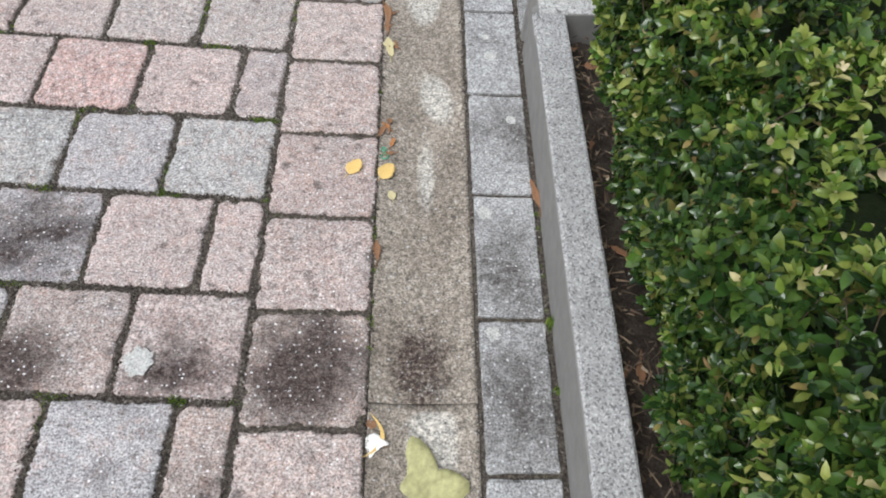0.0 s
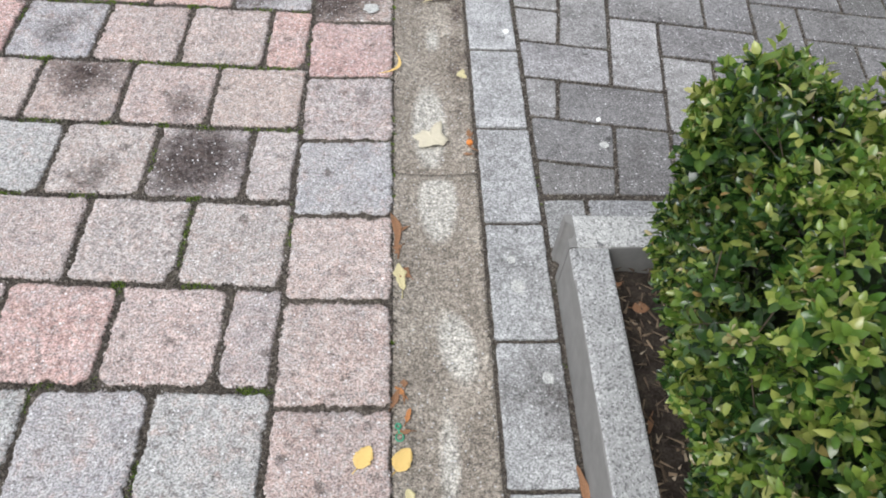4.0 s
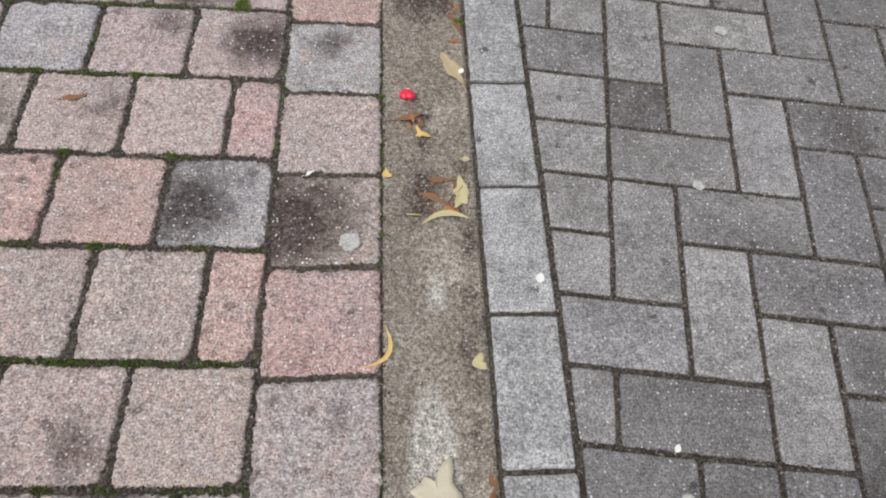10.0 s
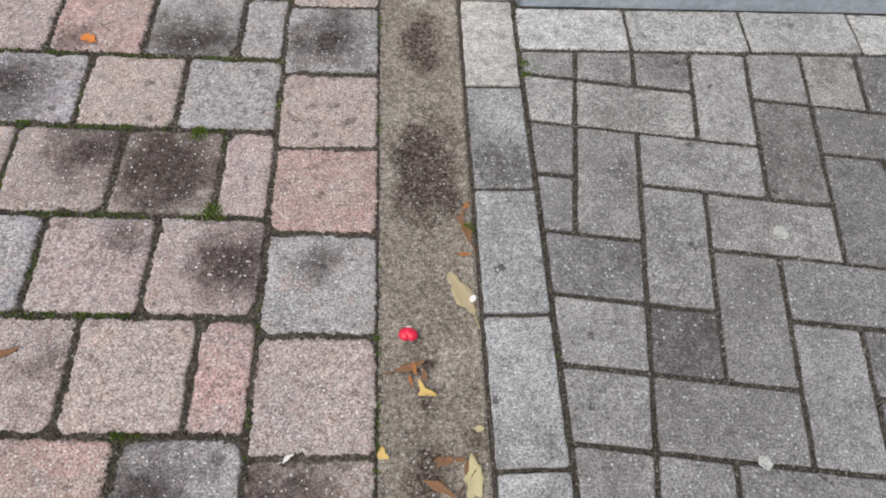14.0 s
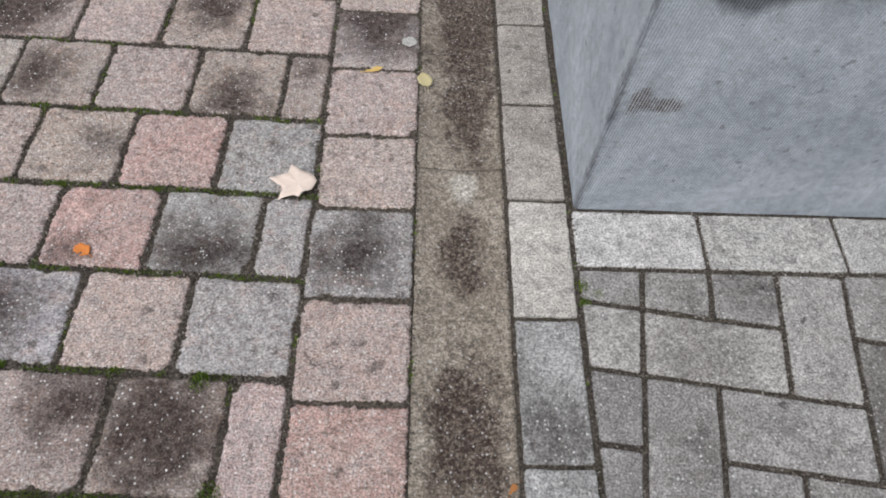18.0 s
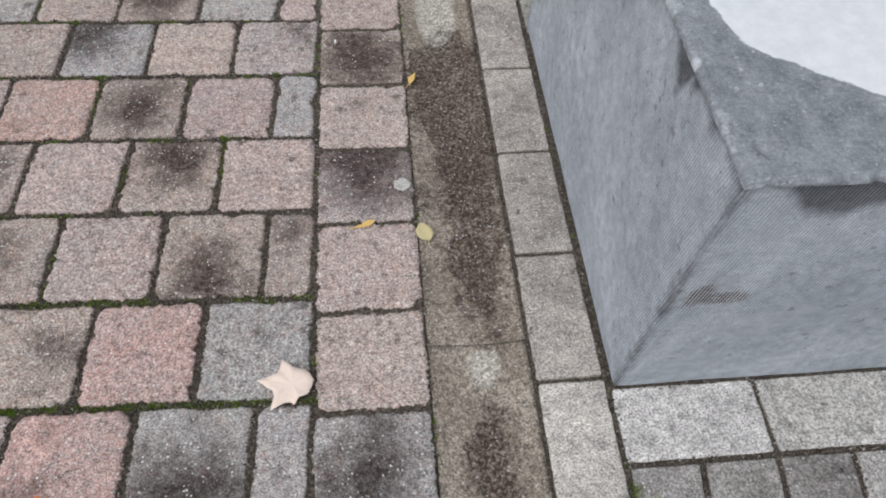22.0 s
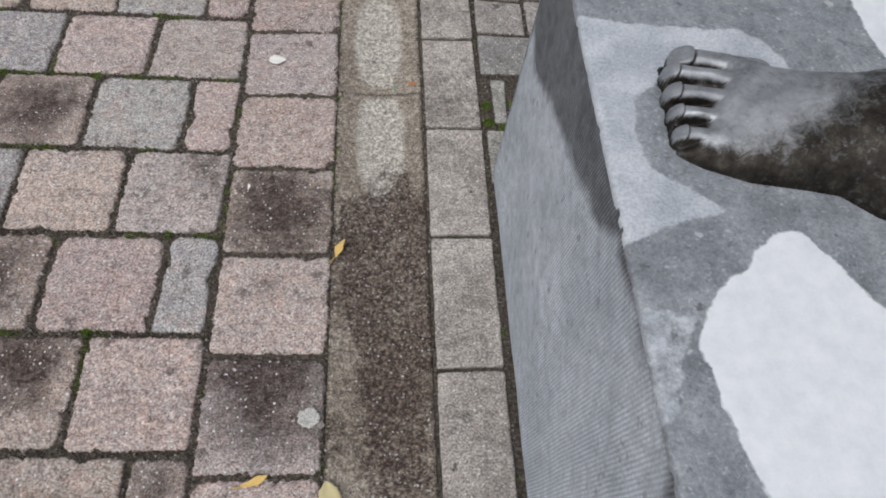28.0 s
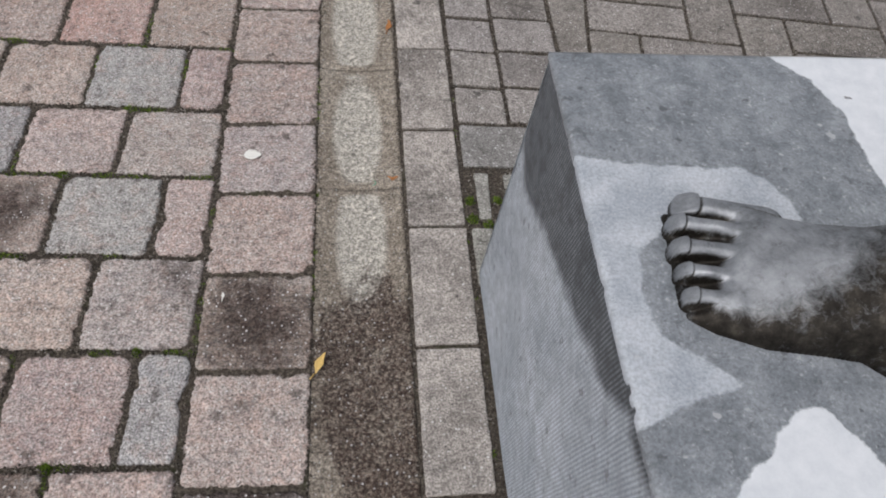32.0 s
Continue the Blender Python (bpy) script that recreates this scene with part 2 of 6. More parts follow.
def gutter_material():
    """Sand-crusted channel concrete; wear bares pale cement, damp blackens it."""
    m, t, b = nodes_of("channel_concrete", 0.9, 0, 0.3)
    vec = t.nodes.new("ShaderNodeNewGeometry").outputs["Position"]
    wear = N(t, "Attribute")
    wear.attribute_name = "wear"
    damp = N(t, "Attribute")
    damp.attribute_name = "damp"
    cloud = noise_tex(t, vec, 9, 5, 0.65)
    sand = ramp(t, cloud, [(0.34, (0.206, 0.178, 0.146)), (0.5, (0.256, 0.224, 0.186)), (0.66, (0.318, 0.284, 0.240))])
    bare = mix(t, 0.8, (0.45, 0.43, 0.385), ramp(t, noise_tex(t, vec, 160, 3, 0.6), [(0.36, 0.8), (0.64, 1.15)]), "MULTIPLY")
    wobble = noise_tex(t, vec, 60, 8, 0.85)
    w = maths(t, "MULTIPLY_ADD", maths(t, "SUBTRACT", wobble, 0.5), 0.5, wear.outputs["Fac"])
    col = mix(t, ramp(t, w, [(0.3, 0.0), (0.75, 0.9)]), sand, bare)
    blotch = noise_tex(t, vec, 27, 9, 0.76)
    spread = ramp(t, damp.outputs["Fac"], [(0.0, 0.3), (0.35, 1.0)])
    dd = maths(t, "MULTIPLY_ADD", maths(t, "MULTIPLY", maths(t, "SUBTRACT", blotch, 0.5), spread), 3.6, damp.outputs["Fac"])
    gaps = ramp(t, noise_tex(t, vec, 190, 4, 0.8), [(0.44, 1.0), (0.60, 0.42)])
    col = mix(t, maths(t, "MULTIPLY", ramp(t, dd, [(0.15, 0.0), (0.8, 0.97)]), gaps), col, (0.044, 0.027, 0.022))
    col = mix(t, 0.9, col, ramp(t, noise_tex(t, vec, 130, 4, 0.8), [(0.38, 0.55), (0.5, 1.0), (0.62, 1.3)]), "MULTIPLY")
    col, grain, mid = aggregate(t, col, vec, 0.50, 0.04, 1.3)
    t.links.new(col, b.inputs["Base Color"])
    bump(t, b, mix(t, 0.5, grain, mid), 0.8, 0.003)
    return m


def soil_material(name, a, c, scale=60):
    m, t, b = nodes_of(name, 0.95, 0, 0.2)
    vec = coords(t)
    n1 = noise_tex(t, vec, scale, 6, 0.75)
    n2 = noise_tex(t, vec, scale * 6, 3, 0.7)
    col = mix(t, 0.8, ramp(t, n1, [(0.3, a), (0.7, c)]), ramp(t, n2, [(0.3, 0.5), (0.7, 1.5)]), "MULTIPLY")
    t.links.new(col, b.inputs["Base Color"])
    bump(t, b, n1, 0.9, 0.006)
    return m


def joint_material():
    """Brown earth of the joints with films of moss."""
    m, t, b = nodes_of("joint_earth", 0.95, 0, 0.15)
    vec = coords(t)
    n1 = noise_tex(t, vec, 170, 6, 0.8)
    col = ramp(t, n1, [(0.36, (0.045, 0.038, 0.032)), (0.5, (0.125, 0.106, 0.088)), (0.64, (0.28, 0.245, 0.205))])
    green = ramp(t, noise_tex(t, vec, 9, 5, 0.75), [(0.56, 0.0), (0.70, 0.6)])
    col = mix(t, green, col, (0.05, 0.072, 0.02))
    t.links.new(col, b.inputs["Base Color"])
    bump(t, b, n1, 1.0, 0.008)
    return m


def plain(name, col, rough=0.7, spec=0.3, vary=0.25, scale=120, metal=0.0):
    m, t, b = nodes_of(name, rough, metal, spec)
    f = noise_tex(t, coords(t), scale, 4, 0.65)
    lo = tuple(c * (1 - vary) for c in col)
    hi = tuple(min(1.0, c * (1 + vary)) for c in col)
    t.links.new(ramp(t, f, [(0.3, lo), (0.7, hi)]), b.inputs["Base Color"])
    bump(t, b, f, 0.25, 0.001)
    return m


def leaf_material(name, stops, rough=0.38, through_light=0.0, gloss=0.5):
    m, t, b = nodes_of(name, rough, 0, gloss)
    rnd = t.nodes.new("ShaderNodeNewGeometry").outputs["Random Per Island"]
    col = ramp(t, rnd, stops)
    col = mix(t, 0.5, col, ramp(t, noise_tex(t, coords(t), 220, 2, 0.6), [(0.3, 0.75), (0.7, 1.25)]), "MULTIPLY")
    t.links.new(col, b.inputs["Base Color"])
    if through_light:
        # light that passes through the blade
        glow = t.nodes.new("ShaderNodeBsdfTranslucent")
        t.links.new(mix(t, 1.0, col, (1.1, 1.3, 0.6), "MULTIPLY"), glow.inputs["Color"])
        both = t.nodes.new("ShaderNodeMixShader")
        both.inputs[0].default_value = through_light
        t.links.new(b.outputs[0], both.inputs[1])
        t.links.new(glow.outputs[0], both.inputs[2])
        t.links.new(both.outputs[0], t.nodes["Material Output"].inputs["Surface"])
    return m


def bluestone_top():
    """Honed bluestone: dark wet sheet, grey patches of painted sky reflection and a dried chalk-white crust, by the
    mesh's own edges.
    """
    m, t, b = nodes_of("honed_bluestone", 0.6, 0, 0.4)
    vec = coords(t)
    pale_sheen = N(t, "Attribute")
    pale_sheen.attribute_name = "pale_sheen"
    crust = N(t, "Attribute")
    crust.attribute_name = "crust"
    wig = maths(t, "MULTIPLY", maths(t, "SUBTRACT", noise_tex(t, vec, 50, 5, 0.65), 0.5), 0.016)
    wet = ramp(t, noise_tex(t, vec, 24, 8, 0.78), [(0.36, (0.141, 0.158, 0.176)), (0.5, (0.210, 0.231, 0.255)), (0.64, (0.284, 0.309, 0.336))])
    grey = ramp(t, noise_tex(t, vec, 20, 5, 0.65), [(0.38, (0.33, 0.365, 0.41)), (0.62, (0.47, 0.505, 0.55))])
    chalk = ramp(t, noise_tex(t, vec, 45, 8, 0.75), [(0.36, (0.595, 0.63, 0.675)), (0.5, (0.65, 0.685, 0.725)), (0.64, (0.70, 0.73, 0.77))])
    # the grey patches are reflected sky, painted as colour
    e1 = ramp(t, maths(t, "MULTIPLY_ADD", maths(t, "ADD", pale_sheen.outputs["Fac"], wig), 230.0, 0.5), [(0.15, 0.0), (0.85, 1.0)])
    e2 = ramp(t, maths(t, "MULTIPLY_ADD", maths(t, "ADD", crust.outputs["Fac"], wig), 330.0, 0.5), [(0.1, 0.0), (0.9, 1.0)])
    col = mix(t, e1, wet, grey)
    col = mix(t, maths(t, "MULTIPLY_ADD", e1, -0.7, 0.9), col, ramp(t, noise_tex(t, vec, 125, 6, 0.85), [(0.36, 0.74), (0.5, 1.0), (0.64, 1.2)]), "MULTIPLY")
    col = mix(t, 0.8, col, ramp(t, noise_tex(t, vec, 330, 3, 0.7), [(0.36, 0.80), (0.5, 1.0), (0.64, 1.18)]), "MULTIPLY")
    fossil = ramp(t, noise_tex(t, vec, 210, 3, 0.6), [(0.60, 0.0), (0.72, 0.45)])
    col = mix(t, fossil, col, (0.55, 0.57, 0.6))
    crack = ramp(t, noise_tex(t, vec, 34, 7, 0.8, 0.6), [(0.33, 0.75), (0.42, 0.0)])
    col = mix(t, maths(t, "MULTIPLY", crack, maths(t, "MULTIPLY_ADD", e1, -0.8, 1.0)), col, (0.085, 0.09, 0.10))
    shell = ramp(t, noise_tex(t, vec, 70, 2, 0.5), [(0.70, 0.0), (0.74, 0.6)])
    col = mix(t, shell, col, (0.5, 0.51, 0.53))
    pits = ramp(t, noise_tex(t, vec, 75, 3, 0.6), [(0.28, 0.8), (0.35, 0.0)])
    col = mix(t, maths(t, "MULTIPLY", pits, maths(t, "MULTIPLY_ADD", e1, -0.9, 1.0)), col, (0.08, 0.085, 0.095))
    hole = ramp(t, noise_tex(t, vec, 42, 2, 0.4), [(0.215, 0.85), (0.235, 0.0)])
    chalk = mix(t, hole, chalk, (0.10, 0.10, 0.11))
    col = mix(t, e2, col, chalk)
    t.links.new(col, b.inputs["Base Color"])
    t.links.new(ramp(t, e1, [(0.0, 0.42), (1.0, 0.7)]), b.inputs["Roughness"])
    bump(t, b, noise_tex(t, vec, 200, 4, 0.7), 0.25, 0.001)
    return m


def bluestone_side():
    """Bluestone dressed with fine slanting chisel strokes, wet runs from the top edge and darkened upright corners."""
    m, t, b = nodes_of("chiselled_bluestone", 0.75, 0, 0.35)
    vec = coords(t)
    damp = N(t, "Attribute")
    damp.attribute_name = "damp"
    margin = N(t, "Attribute")
    margin.attribute_name = "stroke"
    col = ramp(t, noise_tex(t, vec, 7, 6, 0.65), [(0.36, (0.356, 0.398, 0.445)), (0.64, (0.478, 0.522, 0.574))])
    col = mix(t, 0.6, col, ramp(t, noise_tex(t, vec, 60, 5, 0.7), [(0.38, 0.8), (0.62, 1.16)]), "MULTIPLY")
    col = mix(t, 0.9, col, ramp(t, noise_tex(t, vec, 260, 4, 0.8), [(0.36, 0.80), (0.5, 1.0), (0.64, 1.16)]), "MULTIPLY")
    wave = maths(t, "MULTIPLY_ADD", margin.outputs["Fac"], 1430.0, maths(t, "MULTIPLY", noise_tex(t, vec, 9, 3, 0.6), 7.0))
    stroke = maths(t, "MULTIPLY_ADD", maths(t, "SINE", wave), 0.5, 0.5)
    groove = stroke
    broken = maths(t, "MULTIPLY", ramp(t, noise_tex(t, vec, 45, 3, 0.6), [(0.38, 0.3), (0.56, 1.0)]), ramp(t, noise_tex(t, vec, 4, 2, 0.5), [(0.36, 0.8), (0.52, 1.0)]))
    stroke = maths(t, "MULTIPLY", stroke, broken)
    col = mix(t, 0.9, col, ramp(t, stroke, [(0.0, 0.74), (1.0, 1.17)]), "MULTIPLY")
    wig = maths(t, "MULTIPLY", maths(t, "SUBTRACT", noise_tex(t, vec, 40, 4, 0.6), 0.5), 0.03)
    wet = ramp(t, maths(t, "MULTIPLY_ADD", maths(t, "ADD", damp.outputs["Fac"], wig), 40.0, 0.5), [(0.1, 0.0), (0.9, 1.0)])
    col = mix(t, wet, col, mix(t, 1.0, mix(t, 0.9, col, ramp(t, stroke, [(0.0, 0.62), (1.0, 1.2)]), "MULTIPLY"), (0.33, 0.33, 0.33), "MULTIPLY"))
    stain = N(t, "Attribute")
    stain.attribute_name = "rust"
    reach = maths(t, "MULTIPLY_ADD", maths(t, "SUBTRACT", noise_tex(t, vec, 70, 5, 0.75), 0.5), 2.6, stain.outputs["Fac"])
    rust = maths(t, "MULTIPLY", ramp(t, reach, [(0.30, 0.0), (1.0, 0.92)]), ramp(t, groove, [(0.30, 1.0), (0.72, 0.22)]))
    col = mix(t, rust, col, (0.075, 0.05, 0.03))
    pock = ramp(t, noise_tex(t, vec, 55, 3, 0.6), [(0.30, 0.7), (0.37, 0.0)])
    col = mix(t, pock, col, (0.16, 0.165, 0.175))
    t.links.new(col, b.inputs["Base Color"])
    bump(t, b, stroke, 0.4, 0.0012)
    return m


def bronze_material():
    """Bronze: satin grey from rubbing, patinated brown-black low on the sides, shade painted into toe gaps and creases.
    """
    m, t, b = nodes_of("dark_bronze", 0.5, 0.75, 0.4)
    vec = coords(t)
    rub_shade = N(t, "Attribute")
    rub_shade.attribute_name = "rubbed_and_shade"
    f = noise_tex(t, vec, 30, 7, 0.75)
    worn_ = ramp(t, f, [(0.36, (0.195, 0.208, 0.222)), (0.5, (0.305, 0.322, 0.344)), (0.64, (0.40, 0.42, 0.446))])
    patina_and_shade = ramp(t, noise_tex(t, vec, 60, 6, 0.75), [(0.36, (0.014, 0.012, 0.010)), (0.55, (0.036, 0.032, 0.027)), (0.68, (0.075, 0.068, 0.055))])
    level = maths(t, "MULTIPLY_ADD", maths(t, "SUBTRACT", noise_tex(t, vec, 85, 8, 0.8, 0.5), 0.5), 2.2, rub_shade.outputs["Fac"])
    t.links.new(mix(t, ramp(t, level, [(0.1, 0.0), (0.95, 1.0)]), patina_and_shade, worn_), b.inputs["Base Color"])
    t.links.new(ramp(t, noise_tex(t, vec, 40, 4, 0.7), [(0.36, 0.47), (0.64, 0.64)]), b.inputs["Roughness"])
    bump(t, b, noise_tex(t, vec, 90, 5, 0.7), 0.3, 0.001)
    return m


M_SETT = sett_material()
M_PAVER = paver_material("pressed_concrete")
M_KERB = paver_material("kerb_concrete")
M_COARSE = paver_material("coarse_concrete", True)
M_EDGE = granite_concrete()
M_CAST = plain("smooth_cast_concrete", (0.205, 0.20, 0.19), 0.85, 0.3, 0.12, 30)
M_GUTTER = gutter_material()
M_JOINT = joint_material()
M_SOIL = soil_material("garden_soil", (0.02, 0.016, 0.013), (0.085, 0.068, 0.054), 45)
M_FAR = soil_material("far_ground", (0.16, 0.15, 0.14), (0.26, 0.25, 0.24), 6)
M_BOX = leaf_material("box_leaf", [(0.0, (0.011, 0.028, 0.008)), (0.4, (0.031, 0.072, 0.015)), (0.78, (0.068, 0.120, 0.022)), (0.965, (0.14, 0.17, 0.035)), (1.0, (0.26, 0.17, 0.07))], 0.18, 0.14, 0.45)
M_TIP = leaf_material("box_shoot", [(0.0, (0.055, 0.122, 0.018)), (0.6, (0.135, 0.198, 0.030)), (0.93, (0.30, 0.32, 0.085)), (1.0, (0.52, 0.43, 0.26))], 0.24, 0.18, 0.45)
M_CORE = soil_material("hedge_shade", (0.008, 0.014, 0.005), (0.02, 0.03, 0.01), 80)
M_TWIG = plain("twig", (0.10, 0.075, 0.05), 0.85)
M_MOSS = leaf_material("moss", [(0.0, (0.07, 0.12, 0.018)), (0.6, (0.16, 0.25, 0.03)), (1.0, (0.28, 0.38, 0.06))], 0.85, 0.25)
M_CRUMB = leaf_material("bark_crumb", [(0.0, (0.03, 0.022, 0.016)), (0.6, (0.11, 0.075, 0.048)), (0.9, (0.26, 0.19, 0.12)), (1.0, (0.42, 0.35, 0.25))], 0.85)
M_GRIT = leaf_material("joint_grit", [(0.0, (0.035, 0.03, 0.025)), (0.6, (0.115, 0.098, 0.082)), (0.92, (0.23, 0.205, 0.175)), (1.0, (0.42, 0.40, 0.37))], 0.9)
M_TOP = bluestone_top()
M_SIDE = bluestone_side()
M_BRONZE = bronze_material()
M_YELLOW = plain("yellow_leaf", (0.66, 0.46, 0.16), 0.6, 0.3, 0.3, 90)
M_PALE = plain("pale_leaf", (0.52, 0.46, 0.26), 0.65, 0.3, 0.25, 90)
M_CREAM = plain("cream_leaf", (0.55, 0.50, 0.38), 0.65, 0.3, 0.25, 90)
M_TAN = plain("tan_leaf", (0.44, 0.36, 0.22), 0.65, 0.3, 0.25, 90)
M_OLIVE = plain("olive_leaf", (0.36, 0.35, 0.17), 0.6, 0.3, 0.3, 9)
M_BROWN = plain("brown_leaf", (0.24, 0.125, 0.065), 0.7, 0.3, 0.5, 70)
M_RUST = plain("rusty_leaf", (0.40, 0.17, 0.06), 0.7, 0.3, 0.4, 70)
M_PINKLEAF = plain("pinkish_leaf", (0.76, 0.64, 0.56), 0.65, 0.3, 0.12, 70)
M_ORANGE = plain("orange_leaf", (0.65, 0.22, 0.05), 0.6, 0.3, 0.25, 90)
M_RED = plain("red_plastic", (0.75, 0.02, 0.06), 0.3, 0.5, 0.1, 60)
M_GREEN = plain("green_plastic", (0.04, 0.30, 0.17), 0.35, 0.5, 0.1, 60)
M_WHITE = plain("white_bit", (0.80, 0.80, 0.76), 0.6, 0.3, 0.08, 90)
M_SPOT = plain("lichen_spot", (0.43, 0.43, 0.41), 0.9, 0.2, 0.45, 300)


# ---- building helpers ----
def mesh_of(name, verts, faces, material=None, smooth=False):
    me = bpy.data.meshes.new(name)
    me.from_pydata(verts, [], faces)
    if material:
        me.materials.append(material)
    if smooth:
        me.polygons.foreach_set("use_smooth", [True] * len(me.polygons))
    me.update()
    return me


def quick_mesh(name, verts, loops, counts, material, smooth=True):
    """A mesh from arrays: points, the points of all faces in turn, and how many each face has."""
    me = bpy.data.meshes.new(name)
    me.vertices.add(len(verts))
    me.vertices.foreach_set("co", np.asarray(verts, np.float32).ravel())
    me.loops.add(len(loops))
    me.loops.foreach_set("vertex_index", np.asarray(loops, np.int32))
    me.polygons.add(len(counts))
    starts = np.concatenate([[0], np.cumsum(counts)[:-1]])
    me.polygons.foreach_set("loop_start", np.asarray(starts, np.int32))
    me.polygons.foreach_set("use_smooth", np.full(len(counts), smooth))
    me.materials.append(material)
    me.update(calc_edges=True)
    me.validate()
    return me


def part(name, data, material, parent, label=""):
    """One mesh object under a thing; data: a bmesh or a mesh."""
    if isinstance(data, bmesh.types.BMesh):
        me = bpy.data.meshes.new(name)
        data.to_mesh(me)
        data.free()
    else:
        me = data
    if material and not me.materials:
        me.materials.append(material)
    ob = new(name, me)
    ob.parent = parent
    return tagged(ob, label)


def thing(name, place=(0, 0, 0), **tags):
    ob = new(name)
    ob.location = place
    ob.empty_display_size = 0.05
    return tagged(ob, **tags)


def fnoise(x, y, z=0.0):
    return noise.noise(Vector((x, y, z)))


def rounded(w, d, r, n, rough, rnd):
    """Outline of a worn rectangle: corners of uneven radius, sides wavering and chipped."""
    pts = []
    rr = [r * rnd.choice([0.45, 0.6, 0.8, 1.0, 1.5]) for _ in range(4)]
    cs = [(w / 2, d / 2, 0), (-w / 2, d / 2, 90), (-w / 2, -d / 2, 180), (w / 2, -d / 2, 270)]
    for k in range(4):
        x, y, a0 = cs[k]
        sx, sy = (1 if x > 0 else -1), (1 if y > 0 else -1)
        for i in range(4):
            a = radians(a0 + 90 * i / 3)
            pts.append((x - sx * rr[k] + rr[k] * math.cos(a), y - sy * rr[k] + rr[k] * math.sin(a)))
        nx, ny, _ = cs[(k + 1) % 4]
        ex, ey = pts[-1]
        r2 = rr[(k + 1) % 4]
        a = radians(cs[(k + 1) % 4][2])
        sx, sy = (1 if nx > 0 else -1), (1 if ny > 0 else -1)
        fx, fy = nx - sx * r2 + r2 * math.cos(a), ny - sy * r2 + r2 * math.sin(a)
        for i in range(1, n):
            pts.append((ex + (fx - ex) * i / n, ey + (fy - ey) * i / n))
    seed = rnd.uniform(0, 50)
    out = []
    for x, y in pts:
        wave = 0.0030 * fnoise(x * 20 + seed, y * 20, seed) + 0.0014 * fnoise(x * 75 + seed, y * 75, seed) + 0.0042 * fnoise(x * 240 + seed, y * 240, seed) + rnd.uniform(-rough, rough)
        bite = fnoise(x * 40 + seed, y * 40, seed + 9)
        wave -= 0.020 * max(0.0, bite - 0.36)
        d2 = math.hypot(x, y)
        out.append((x + x / d2 * wave, y + y / d2 * wave))
    return out


def stone_mesh(name, outline, depth, chamfer, crown, material, rnd):
    """A paving piece from its outline: sides, a worn edge and a slightly uneven top at z = 0."""
    n = len(outline)
    cx, cy = sum(p[0] for p in outline) / n, sum(p[1] for p in outline) / n
    verts, faces = [], []

    def ring(inset, z, wob=0.0):
        for x, y in outline:
            d = math.hypot(x - cx, y - cy) or 1
            k = max(0.0, 1 - inset / d)
            verts.append((cx + (x - cx) * k, cy + (y - cy) * k, z + rnd.uniform(-wob, wob)))

    ring(0.0, -depth)
    ring(0.0, -chamfer, chamfer * 0.35)
    ring(chamfer * 0.5, -chamfer * 0.35, chamfer * 0.25)
    ring(chamfer * 1.3, -chamfer * 0.05, chamfer * 0.12)
    ring(chamfer * 3.5, crown, 0.0003)
    for k in range(4):
        for i in range(n):
            j = (i + 1) % n
            faces.append((k * n + i, k * n + j, (k + 1) * n + j, (k + 1) * n + i))
    faces.append(tuple(4 * n + i for i in range(n)))
    me = mesh_of(name, verts, faces, material)
    me.polygons.foreach_set("use_smooth", [len(p.vertices) == 4 and p.index >= n for p in me.polygons])
    return me


def clip(poly, px, py, nx, ny):
    """The part of a convex polygon on the side of a line to which (nx, ny) points."""
    out = []
    for (ax, ay), (bx, by) in zip(poly, poly[1:] + poly[:1]):
        da, db = (ax - px) * nx + (ay - py) * ny, (bx - px) * nx + (by - py) * ny
        if da >= 0:
            out.append((ax, ay))
        if da * db < 0:
            s = da / (da - db)
            out.append((ax + (bx - ax) * s, ay + (by - ay) * s))
    return out


def area_of(poly):
    return 0.5 * abs(sum(a[0] * b[1] - a[1] * b[0] for a, b in zip(poly, poly[1:] + poly[:1])))


def holds(poly, x, y):
    """Whether a convex polygon holds a point."""
    turns = [(b[0] - a[0]) * (y - a[1]) - (b[1] - a[1]) * (x - a[0]) for a, b in zip(poly, poly[1:] + poly[:1])]
    return min(turns) > 0 or max(turns) < 0


def worn(poly, gap, rough, rnd, step=0.022):
    """A polygon drawn in by half a joint, with its sides cut into short uneven steps and its corners nipped."""
    cx, cy = sum(p[0] for p in poly) / len(poly), sum(p[1] for p in poly) / len(poly)
    lines = []
    turn = sum(a[0] * b[1] - a[1] * b[0] for a, b in zip(poly, poly[1:] + poly[:1]))
    if turn < 0:
        poly = poly[::-1]
    for (ax, ay), (bx, by) in zip(poly, poly[1:] + poly[:1]):
        l = math.hypot(bx - ax, by - ay)
        if l < 1e-5:
            continue
        nx, ny = -(by - ay) / l, (bx - ax) / l
        lines.append((ax + nx * gap, ay + ny * gap, nx, ny))
    out = [(cx - 1, cy - 1), (cx + 1, cy - 1), (cx + 1, cy + 1), (cx - 1, cy + 1)]
    for px, py, nx, ny in lines:
        out = clip(out, px, py, nx, ny)
        if len(out) < 3:
            return None
    pts = []
    for (ax, ay), (bx, by) in zip(out, out[1:] + out[:1]):
        l = math.hypot(bx - ax, by - ay)
        nip = min(0.0028, l / 4)
        m = max(1, int((l - 2 * nip) / step))
        for i in range(m + 1):
            s = (nip + (l - 2 * nip) * i / m) / l
            pts.append((ax + (bx - ax) * s + rnd.uniform(-rough, rough), ay + (by - ay) * s + rnd.uniform(-rough, rough)))
    return pts


